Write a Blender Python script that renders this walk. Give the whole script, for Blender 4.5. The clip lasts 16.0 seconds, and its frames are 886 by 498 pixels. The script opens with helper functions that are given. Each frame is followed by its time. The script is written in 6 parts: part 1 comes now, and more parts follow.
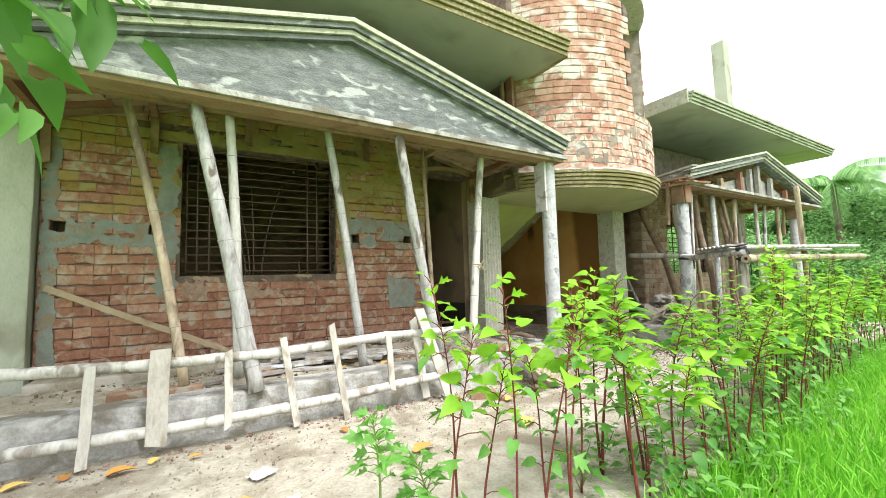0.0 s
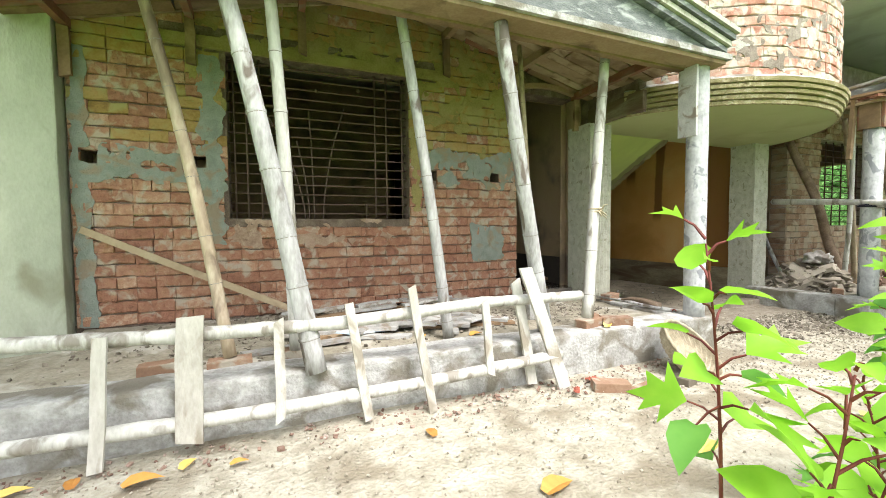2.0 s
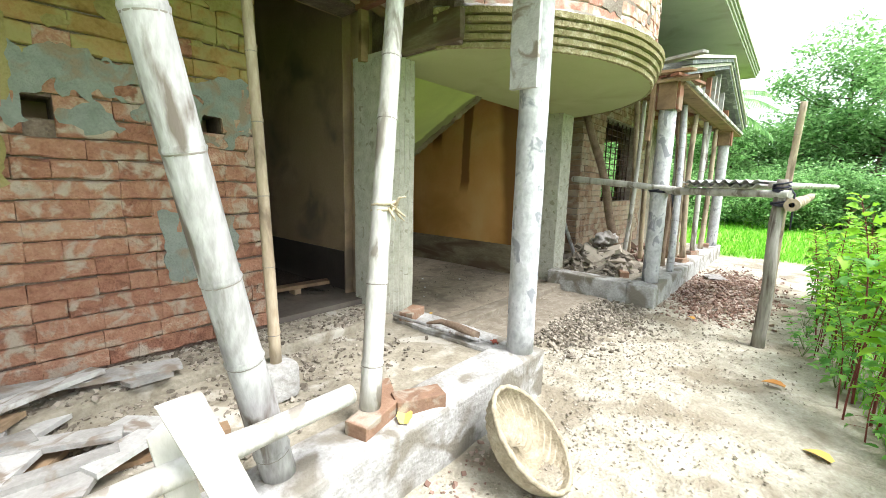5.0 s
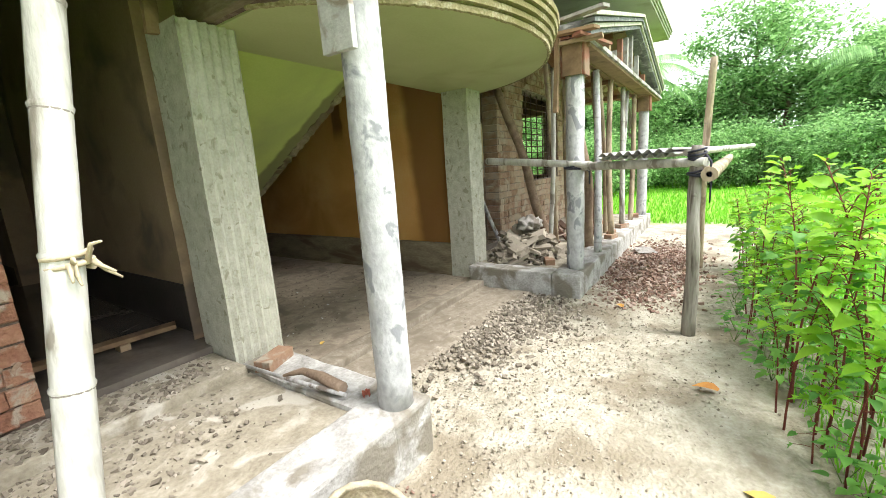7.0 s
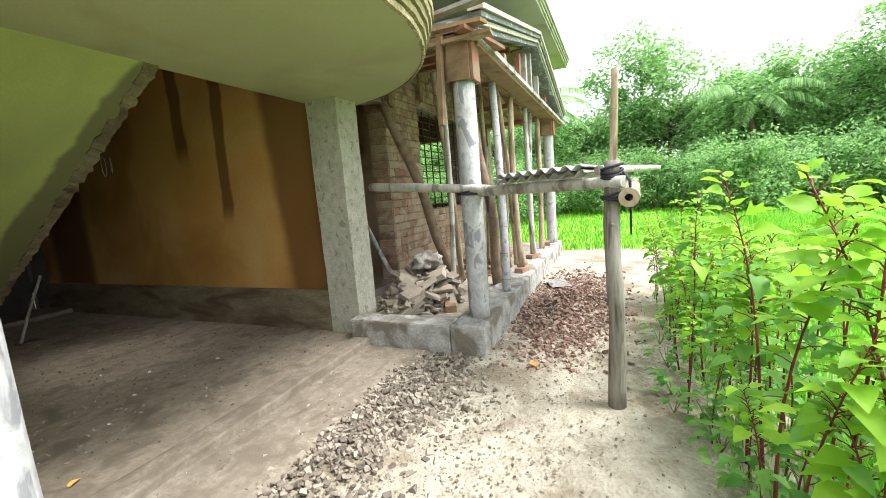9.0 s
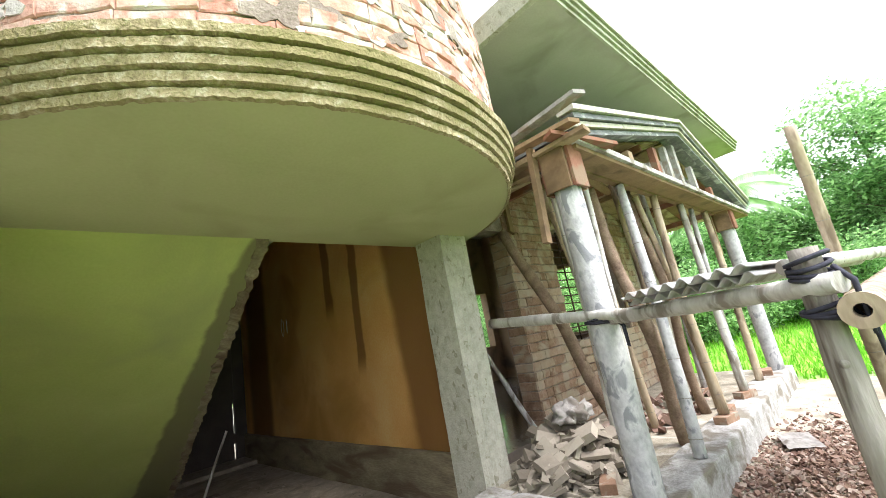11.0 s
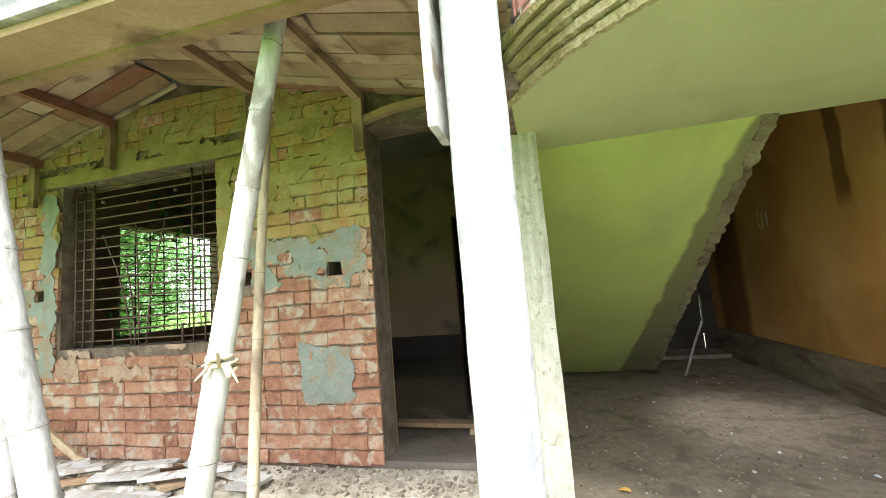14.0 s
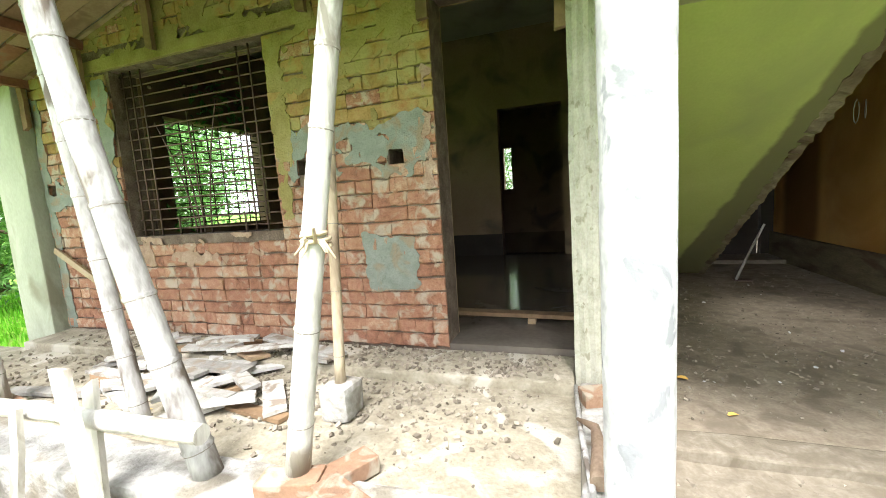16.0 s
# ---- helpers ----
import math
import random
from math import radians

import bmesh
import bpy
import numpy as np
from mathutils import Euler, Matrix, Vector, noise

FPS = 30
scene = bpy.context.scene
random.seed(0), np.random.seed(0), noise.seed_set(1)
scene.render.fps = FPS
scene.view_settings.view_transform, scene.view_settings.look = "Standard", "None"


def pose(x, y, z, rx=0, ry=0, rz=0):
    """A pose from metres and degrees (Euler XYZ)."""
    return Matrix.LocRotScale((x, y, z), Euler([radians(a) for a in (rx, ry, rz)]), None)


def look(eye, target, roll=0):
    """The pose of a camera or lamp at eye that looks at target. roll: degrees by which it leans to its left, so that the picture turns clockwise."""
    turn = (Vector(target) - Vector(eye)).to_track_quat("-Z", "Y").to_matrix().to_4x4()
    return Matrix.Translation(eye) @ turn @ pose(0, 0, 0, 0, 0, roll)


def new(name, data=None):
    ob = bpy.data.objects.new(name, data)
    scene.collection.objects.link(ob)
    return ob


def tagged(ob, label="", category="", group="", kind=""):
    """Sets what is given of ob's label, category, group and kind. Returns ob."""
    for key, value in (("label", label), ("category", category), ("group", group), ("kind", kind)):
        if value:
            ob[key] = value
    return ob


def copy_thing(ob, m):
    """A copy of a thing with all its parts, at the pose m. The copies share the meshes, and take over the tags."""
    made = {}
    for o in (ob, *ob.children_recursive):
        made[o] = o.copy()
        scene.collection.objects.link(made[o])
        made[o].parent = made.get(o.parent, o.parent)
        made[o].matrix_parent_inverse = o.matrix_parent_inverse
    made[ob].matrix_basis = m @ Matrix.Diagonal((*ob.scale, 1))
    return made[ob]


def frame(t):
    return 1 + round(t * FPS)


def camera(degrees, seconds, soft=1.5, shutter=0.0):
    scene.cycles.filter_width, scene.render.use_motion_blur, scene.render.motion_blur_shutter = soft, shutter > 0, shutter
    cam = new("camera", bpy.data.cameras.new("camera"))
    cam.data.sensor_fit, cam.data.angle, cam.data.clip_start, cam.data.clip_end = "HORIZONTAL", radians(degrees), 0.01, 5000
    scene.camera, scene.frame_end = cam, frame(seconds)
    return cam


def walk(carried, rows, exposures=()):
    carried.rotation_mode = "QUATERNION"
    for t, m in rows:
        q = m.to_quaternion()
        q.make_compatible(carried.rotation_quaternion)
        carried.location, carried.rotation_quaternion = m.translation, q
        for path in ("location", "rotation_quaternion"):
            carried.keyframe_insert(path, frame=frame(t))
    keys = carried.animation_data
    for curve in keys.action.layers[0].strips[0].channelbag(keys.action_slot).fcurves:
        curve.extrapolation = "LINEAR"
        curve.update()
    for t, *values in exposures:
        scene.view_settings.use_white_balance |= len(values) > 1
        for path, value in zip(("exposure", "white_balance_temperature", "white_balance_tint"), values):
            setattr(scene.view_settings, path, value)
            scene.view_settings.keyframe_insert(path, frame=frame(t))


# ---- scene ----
# ---- camera ----
cam = camera(95.4, 16.0, soft=0.9)
PATH = [
    (0, (-0.122, 0.073, 1.063), (0.912, 1.777, 1.223), -1.6),
    (0.5, (-0.155, 0.222, 1.098), (0.787, 1.986, 1.137), -1.8),
    (1, (-0.117, 0.413, 1.088), (0.761, 2.21, 1.117), -0.7),
    (1.5, (0.001, 0.731, 1.079), (0.768, 2.577, 1.002), -1.2),
    (2, (0.068, 1.097, 1.075), (0.832, 2.943, 0.982), -0.5),
    (2.5, (0.154, 1.42, 1.114), (0.982, 3.235, 0.962), 0.1),
    (3, (0.372, 1.804, 1.193), (1.407, 3.511, 1.071), -0.0),
    (3.5, (0.55, 2.075, 1.327), (1.816, 3.6, 1.065), -0.6),
    (4, (0.642, 2.203, 1.364), (2.025, 3.615, 1.055), -1.8),
    (4.5, (0.888, 2.27, 1.354), (2.299, 3.657, 1.061), -1.2),
    (4.7, (1.083, 2.334, 1.328), (2.566, 3.64, 1.022), 1.6),
    (6.8, (2.112, 2.324, 1.389), (3.686, 3.508, 1.039), -2.5),
    (7, (2.208, 2.313, 1.395), (3.822, 3.428, 1.006), -3.9),
    (7.5, (2.476, 2.384, 1.419), (4.221, 3.294, 1.065), -3.4),
    (8, (2.686, 2.428, 1.41), (4.508, 3.183, 1.075), -4.7),
    (8.2, (2.796, 2.434, 1.397), (4.616, 3.195, 1.071), -4.5),
    (10.3, (3.895, 2.372, 1.291), (5.569, 3.458, 1.423), -8.6),
    (10.5, (3.961, 2.351, 1.319), (5.535, 3.555, 1.584), -9.1),
    (11, (3.996, 2.317, 1.349), (5.365, 3.703, 1.804), -10.5),
    (11.5, (3.947, 2.347, 1.365), (5.032, 3.939, 1.902), -11.6),
    (12, (3.895, 2.403, 1.412), (4.645, 4.184, 1.927), -9.3),
    (12.5, (3.842, 2.422, 1.414), (4.301, 4.319, 1.851), -7.25),
    (13, (3.763, 2.452, 1.421), (3.876, 4.417, 1.774), -6.0),
    (13.5, (3.702, 2.461, 1.429), (3.489, 4.427, 1.73), -5.3),
    (14, (3.668, 2.454, 1.413), (3.192, 4.384, 1.628), -4.6),
    (14.5, (3.62, 2.435, 1.403), (2.898, 4.297, 1.51), -4.6),
    (15, (3.548, 2.438, 1.385), (2.692, 4.245, 1.377), -4.6),
    (15.5, (3.446, 2.459, 1.371), (2.584, 4.259, 1.24), -4.9),
    (16, (3.39, 2.484, 1.335), (2.755, 4.365, 1.094), -3.8),
]
EXPOSURES = [(0.0, 0.86, 6450, 10), (2.0, 1.05, 6450, 10), (3.5, 1.25, 6250, 10), (4.5, 1.25, 6200, 10), (7.0, 1.17, 6500, 10), (8.2, 1.17, 6500, 10), (10.5, 1.21, 6300, 15), (12.0, 1.76, 6250, 14), (13.0, 1.96, 6250, 12), (14.5, 1.95, 6300, 11), (16.0, 1.72, 6450, 10)]
walk(cam, [(t, look(eye, target, roll)) for t, eye, target, roll in PATH], exposures=EXPOSURES)

# ---- light: bright overcast sky, weak wide sun ----
SUN_UP, SUN_ROUND = 60.0, 170.0
world = bpy.data.worlds.new("sky")
scene.world = world
world.use_nodes = True
wt = world.node_tree
bg = wt.nodes["Background"]
sky = wt.nodes.new("ShaderNodeTexSky")
sky.sky_type, sky.sun_disc = "NISHITA", False
sky.sun_elevation, sky.sun_rotation = radians(SUN_UP), radians(SUN_ROUND)
sky.air_density, sky.dust_density = 1.5, 4.0
haze = wt.nodes.new("ShaderNodeMix")
haze.data_type = "RGBA"
haze.inputs[0].default_value = 0.75
haze.inputs[7].default_value = (15.3, 15.8, 16.3, 1)
wt.links.new(sky.outputs[0], haze.inputs[6])
wt.links.new(haze.outputs[2], bg.inputs[0])
bg.inputs[1].default_value = 0.10
sun = new("sun", bpy.data.lights.new("sun", "SUN"))
sun.data.energy, sun.data.angle, sun.data.color = 3.0, radians(22), (1.0, 0.975, 0.94)
sd = Vector((math.sin(radians(SUN_ROUND)) * math.cos(radians(SUN_UP)), math.cos(radians(SUN_ROUND)) * math.cos(radians(SUN_UP)), math.sin(radians(SUN_UP))))
sun.matrix_world = look(sd * 30, (0, 0, 0))

# ---- materials ----
def surface(name, colours, scale=6.0, rough=0.85, bump=0.3, grain=60.0, stain=None, stain_scale=1.2, stain_cut=(0.5, 0.66),
            per_object=0.0, per_island=0.0, stretch=(1, 1, 1), metal=0.0, depth=0.02, through_light=0.0, spec=0.3):
    """Two scales of colour noise over a ramp, an optional stain colour with its own shape, and fine relief."""
    m = bpy.data.materials.new(name)
    m.use_nodes = True
    nt = m.node_tree
    n, l = nt.nodes, nt.links
    b = n["Principled BSDF"]
    geo = n.new("ShaderNodeNewGeometry")
    mp = n.new("ShaderNodeMapping")
    mp.inputs["Scale"].default_value = stretch
    l.new(geo.outputs["Position"], mp.inputs[0])

    def noisy(s, detail=6.0, dist=0.0):
        t = n.new("ShaderNodeTexNoise")
        t.inputs["Scale"].default_value, t.inputs["Detail"].default_value = s, detail
        t.inputs["Distortion"].default_value = dist
        l.new(mp.outputs[0], t.inputs["Vector"])
        return t.outputs["Fac"]

    def math_node(op, a, c):
        t = n.new("ShaderNodeMath")
        t.operation = op
        for i, v in enumerate((a, c)):
            if isinstance(v, (int, float)):
                t.inputs[i].default_value = v
            else:
                l.new(v, t.inputs[i])
        return t.outputs[0]

    fac = math_node("ADD", math_node("MULTIPLY", noisy(scale, 5, 0.4), 0.65), math_node("MULTIPLY", noisy(grain, 3), 0.35))
    base = 1.0
    if per_object or per_island:
        if per_object:
            oi = n.new("ShaderNodeObjectInfo")
            rnd, w = oi.outputs["Random"], per_object
        else:
            rnd, w = geo.outputs["Random Per Island"], per_island
        fac = math_node("ADD", math_node("MULTIPLY", fac, base - w), math_node("MULTIPLY", math_node("ADD", math_node("MULTIPLY", rnd, 0.6), 0.2), w))
    ramp = n.new("ShaderNodeValToRGB")
    e = ramp.color_ramp.elements
    while len(e) < len(colours):
        e.new(0.5)
    for i, c in enumerate(colours):
        e[i].position = 0.28 + 0.44 * i / max(1, len(colours) - 1)
        e[i].color = (*c, 1)
    l.new(fac, ramp.inputs[0])
    out = ramp.outputs[0]
    if stain:
        cut = n.new("ShaderNodeMapRange")
        cut.inputs[1].default_value, cut.inputs[2].default_value = stain_cut
        l.new(noisy(stain_scale, 8, 0.6), cut.inputs[0])
        mix = n.new("ShaderNodeMix")
        mix.data_type = "RGBA"
        mix.inputs[7].default_value = (*stain, 1)
        l.new(cut.outputs[0], mix.inputs[0])
        l.new(out, mix.inputs[6])
        out = mix.outputs[2]
    l.new(out, b.inputs["Base Color"])
    b.inputs["Roughness"].default_value = rough
    b.inputs["Metallic"].default_value = metal
    b.inputs["Specular IOR Level"].default_value = spec
    if bump:
        bm_ = n.new("ShaderNodeBump")
        bm_.inputs["Strength"].default_value, bm_.inputs["Distance"].default_value = bump, depth
        l.new(fac, bm_.inputs["Height"])
        l.new(bm_.outputs[0], b.inputs["Normal"])
    if through_light:
        tr = n.new("ShaderNodeBsdfTranslucent")
        l.new(out, tr.inputs[0])
        ms = n.new("ShaderNodeMixShader")
        ms.inputs[0].default_value = through_light
        l.new(b.outputs[0], ms.inputs[1])
        l.new(tr.outputs[0], ms.inputs[2])
        l.new(ms.outputs[0], n["Material Output"].inputs[0])
    return m


BRICK_RED = surface("brick_red", [(0.13, 0.060, 0.040), (0.28, 0.130, 0.082), (0.37, 0.200, 0.130), (0.52, 0.385, 0.280)], 19, 0.93, 1.0, 85, (0.40, 0.325, 0.255), 10, (0.53, 0.64), per_object=0.34, depth=0.03)
BRICK_OCHRE = surface("brick_ochre", [(0.15, 0.085, 0.03), (0.265, 0.165, 0.055), (0.34, 0.23, 0.09), (0.31, 0.145, 0.06)], 12, 0.93, 1.0, 60, (0.31, 0.265, 0.11), 7, (0.48, 0.60), per_object=0.28)
BRICK_TOWER = surface("brick_tower", [(0.27, 0.115, 0.08), (0.42, 0.20, 0.15), (0.51, 0.32, 0.25), (0.55, 0.44, 0.36)], 11, 0.93, 1.0, 60, (0.54, 0.485, 0.42), 9, (0.47, 0.60), per_object=0.34)
BRICK_TOWER_REST = surface("brick_tower_high", [(0.24, 0.11, 0.08), (0.40, 0.215, 0.155), (0.52, 0.38, 0.30)], 12, 0.93, 0.9, 60, (0.56, 0.52, 0.46), 3.2, (0.49, 0.60), per_island=0.34)
BRICK_WING = surface("brick_wing", [(0.16, 0.095, 0.06), (0.29, 0.185, 0.125), (0.38, 0.275, 0.195), (0.45, 0.36, 0.27)], 11, 0.93, 1.0, 60, (0.38, 0.315, 0.235), 5, (0.48, 0.62), per_object=0.45)
BRICK_LOOSE = surface("brick_loose", [(0.14, 0.088, 0.06), (0.25, 0.148, 0.095), (0.34, 0.225, 0.155)], 12, 0.92, 0.7, 70, (0.33, 0.29, 0.23), 9, (0.50, 0.62), per_object=0.4)
# darker than the mortar itself: bed-joint shadow is put into the colour
MORTAR = surface("mortar", [(0.075, 0.052, 0.04), (0.15, 0.108, 0.084), (0.27, 0.21, 0.165)], 9, 0.95, 0.9, 80)
MORTAR_PALE = surface("mortar_pale", [(0.14, 0.105, 0.085), (0.26, 0.215, 0.18), (0.40, 0.35, 0.30)], 9, 0.95, 0.9, 80)
LIME = surface("lime_splash", [(0.36, 0.34, 0.30), (0.56, 0.54, 0.49)], 12, 0.95, 0.9, 80)
MORTAR_OCHRE = surface("mortar_ochre", [(0.17, 0.135, 0.05), (0.265, 0.22, 0.085), (0.34, 0.285, 0.13)], 7, 0.95, 0.8, 70)
MORTAR_WASH = surface("mortar_wash", [(0.23, 0.145, 0.105), (0.33, 0.225, 0.165), (0.45, 0.345, 0.265)], 14, 0.95, 0.9, 70)
PLASTER_PATCH = surface("cement_patch", [(0.17, 0.19, 0.165), (0.28, 0.30, 0.265)], 12, 0.92, 0.8, 90, (0.25, 0.20, 0.145), 8, (0.53, 0.64))
PLASTER_GREEN = surface("plaster_pale_green", [(0.31, 0.325, 0.25), (0.45, 0.465, 0.37)], 5, 0.9, 0.5, 60, (0.25, 0.245, 0.175), 3, (0.53, 0.66), stretch=(1, 1, 0.5))
# base pushed to yellow-green to carry the bounce from the foliage
SOFFIT = surface("soffit_plaster", [(0.385, 0.405, 0.205), (0.465, 0.48, 0.26)], 1.6, 0.9, 0.15, 60, (0.35, 0.345, 0.18), 1.1, (0.54, 0.74))
SLAB_SOFFIT = surface("slab_soffit_plaster", [(0.35, 0.34, 0.285), (0.45, 0.44, 0.375)], 1.6, 0.9, 0.2, 60, (0.29, 0.28, 0.22), 1.3, (0.53, 0.70))
RUBBLE_DARK = surface("dark_rubble", [(0.11, 0.092, 0.07), (0.22, 0.19, 0.15), (0.36, 0.32, 0.26)], 9, 0.95, 0.3, 60, per_island=0.7)
MOULD_CEMENT = surface("moulded_cement", [(0.15, 0.12, 0.06), (0.33, 0.275, 0.155), (0.57, 0.515, 0.39)], 26, 0.93, 1.0, 90, (0.24, 0.205, 0.095), 2.2, (0.48, 0.62))
PEDIMENT = surface("wet_cement_render", [(0.07, 0.08, 0.08), (0.145, 0.155, 0.153), (0.25, 0.262, 0.255)], 7, 0.65, 0.6, 45, (0.40, 0.415, 0.40), 4.5, (0.56, 0.66), stretch=(1, 1, 2.6))
CONCRETE = surface("rough_concrete", [(0.33, 0.32, 0.255), (0.45, 0.44, 0.365), (0.56, 0.55, 0.475)], 14, 0.92, 0.8, 80, (0.29, 0.275, 0.205), 17, (0.60, 0.67), stretch=(1, 1, 0.85), depth=0.02)
PIPE_CONCRETE = surface("cast_column_concrete", [(0.26, 0.26, 0.265), (0.45, 0.45, 0.455), (0.63, 0.63, 0.63)], 9, 0.7, 0.6, 40, (0.24, 0.245, 0.26), 9, (0.56, 0.63), stretch=(1, 1, 0.7))
CURB = surface("curb_concrete", [(0.20, 0.19, 0.17), (0.37, 0.36, 0.34), (0.56, 0.555, 0.54)], 7, 0.92, 1.0, 45, (0.20, 0.18, 0.145), 4, (0.50, 0.60))
FLOOR_DUSTY = surface("dusty_floor", [(0.17, 0.145, 0.105), (0.28, 0.25, 0.19), (0.40, 0.365, 0.30)], 8, 0.95, 1.0, 45, (0.42, 0.39, 0.33), 3.2, (0.57, 0.63), depth=0.018)
FLOOR_DAMP = surface("damp_floor", [(0.205, 0.166, 0.124), (0.275, 0.23, 0.176), (0.365, 0.312, 0.245)], 15, 0.78, 0.5, 60, (0.18, 0.148, 0.112), 4.5, (0.50, 0.66), depth=0.008)
BAY_EARTH = surface("bay_earth", [(0.15, 0.126, 0.094), (0.21, 0.18, 0.14), (0.28, 0.25, 0.20)], 18, 0.95, 0.6, 60, (0.16, 0.134, 0.10), 6, (0.50, 0.64), depth=0.01)
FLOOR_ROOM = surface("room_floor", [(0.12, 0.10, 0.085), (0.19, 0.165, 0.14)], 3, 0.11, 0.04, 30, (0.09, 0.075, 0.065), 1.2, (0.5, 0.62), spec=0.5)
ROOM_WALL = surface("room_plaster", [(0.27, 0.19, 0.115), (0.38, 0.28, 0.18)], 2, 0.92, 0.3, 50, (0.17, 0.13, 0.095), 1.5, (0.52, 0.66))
WALL_ORANGE = surface("damp_orange_plaster", [(0.47, 0.23, 0.06), (0.56, 0.31, 0.10), (0.60, 0.40, 0.17)], 1.1, 0.9, 0.2, 60, (0.38, 0.20, 0.055), 0.9, (0.48, 0.66))
DADO = surface("rough_dado_concrete", [(0.11, 0.085, 0.055), (0.20, 0.165, 0.105), (0.29, 0.255, 0.17)], 6, 0.92, 0.9, 50, (0.12, 0.085, 0.055), 3, (0.5, 0.62), stretch=(1, 0.4, 1.6))
BAMBOO_PALE = surface("pale_dry_bamboo", [(0.31, 0.295, 0.26), (0.49, 0.475, 0.435), (0.64, 0.63, 0.60)], 11, 0.6, 0.4, 60, (0.24, 0.215, 0.18), 9, (0.53, 0.62), stretch=(1, 1, 0.3))
BAMBOO_TAN = surface("tan_bamboo", [(0.25, 0.19, 0.125), (0.39, 0.31, 0.215), (0.53, 0.45, 0.34)], 11, 0.6, 0.4, 60, (0.19, 0.14, 0.095), 8, (0.53, 0.63), stretch=(1, 1, 0.3))
BAMBOO_GREY = surface("weathered_bamboo", [(0.18, 0.17, 0.16), (0.36, 0.35, 0.34), (0.55, 0.545, 0.54)], 12, 0.7, 0.4, 60, (0.14, 0.115, 0.095), 8, (0.52, 0.60), stretch=(1, 1, 0.3))
NODE_SCAR = surface("bamboo_node_scar", [(0.15, 0.13, 0.11), (0.29, 0.26, 0.225)], 20, 0.8, 0.4, 80)
TRUNK_POLE = surface("bark_pole", [(0.12, 0.08, 0.055), (0.24, 0.17, 0.12), (0.34, 0.26, 0.19)], 10, 0.9, 0.5, 60)
PLANK = surface("grey_plank", [(0.19, 0.18, 0.165), (0.35, 0.34, 0.32), (0.54, 0.53, 0.51)], 14, 0.88, 0.7, 70, (0.24, 0.20, 0.16), 9, (0.53, 0.62), per_object=0.45)
PLANK_WARM = surface("formwork_plank", [(0.15, 0.09, 0.05), (0.27, 0.18, 0.105), (0.40, 0.30, 0.195)], 5, 0.85, 0.5, 50, (0.13, 0.085, 0.05), 3, (0.54, 0.66), per_object=0.5)
PLANK_DUSTY = surface("dusty_formwork_plank", [(0.24, 0.17, 0.10), (0.37, 0.28, 0.18), (0.48, 0.39, 0.27)], 7, 0.85, 0.5, 50, (0.20, 0.135, 0.08), 4, (0.52, 0.64), per_object=0.5)
# dark dado paint, also used as painted shade on the passage end wall
DADO_AND_SHADE = surface("dado_and_shade", [(0.035, 0.028, 0.026), (0.065, 0.052, 0.046)], 4, 0.75, 0.3, 50)
WOOD_RED = surface("red_brown_timber", [(0.17, 0.075, 0.045), (0.29, 0.135, 0.085)], 6, 0.85, 0.4, 50, (0.22, 0.15, 0.10), 6, (0.52, 0.64))
RUNG_WOOD = surface("rung_wood", [(0.30, 0.275, 0.23), (0.45, 0.425, 0.375), (0.57, 0.55, 0.505)], 14, 0.85, 0.6, 70, (0.27, 0.235, 0.185), 8, (0.55, 0.64), per_object=0.3, stretch=(1, 1, 0.4))
IRON = surface("rusty_bar", [(0.05, 0.03, 0.025), (0.11, 0.065, 0.05)], 20, 0.8, 0.3, 80)
IRON_PALE = surface("dull_steel_bar", [(0.085, 0.052, 0.042), (0.18, 0.115, 0.095)], 20, 0.6, 0.2, 80, metal=0.2)
WICKER = surface("wicker", [(0.20, 0.165, 0.11), (0.34, 0.29, 0.205), (0.46, 0.41, 0.31)], 18, 0.88, 0.6, 80)
SACK = surface("dusty_sack", [(0.22, 0.205, 0.19), (0.38, 0.36, 0.335)], 9, 0.9, 0.4, 60, (0.16, 0.14, 0.12), 7, (0.52, 0.62))
SHEET = surface("corrugated_sheet", [(0.36, 0.36, 0.36), (0.58, 0.58, 0.58)], 8, 0.5, 0.1, 40, (0.28, 0.255, 0.22), 6, (0.50, 0.62))
POST_WOOD = surface("weathered_post", [(0.13, 0.115, 0.095), (0.25, 0.23, 0.195), (0.37, 0.35, 0.31)], 16, 0.9, 0.8, 70, (0.10, 0.082, 0.065), 12, (0.54, 0.62), stretch=(1, 1, 0.14))
ROPE = surface("black_rope", [(0.02, 0.02, 0.03), (0.05, 0.05, 0.07)], 40, 0.8, 0.3, 90)
FIBRE = surface("straw_rope", [(0.40, 0.33, 0.22), (0.56, 0.48, 0.34)], 40, 0.9, 0.3, 90)
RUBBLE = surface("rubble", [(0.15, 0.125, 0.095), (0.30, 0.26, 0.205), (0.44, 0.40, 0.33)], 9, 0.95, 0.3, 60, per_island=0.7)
CHIPS = surface("brick_chips", [(0.14, 0.08, 0.06), (0.26, 0.17, 0.13), (0.40, 0.33, 0.28)], 9, 0.95, 0.3, 60, per_island=0.7)
LEAF = surface("leaf_fresh_green", [(0.13, 0.32, 0.02), (0.25, 0.52, 0.035), (0.42, 0.68, 0.07)], 9, 0.5, 0.1, 40, per_island=0.6, through_light=0.5)
LEAF_LOW = surface("leaf_mid_green", [(0.08, 0.23, 0.05), (0.16, 0.39, 0.08), (0.28, 0.53, 0.12)], 9, 0.5, 0.1, 40, per_island=0.6, through_light=0.5)
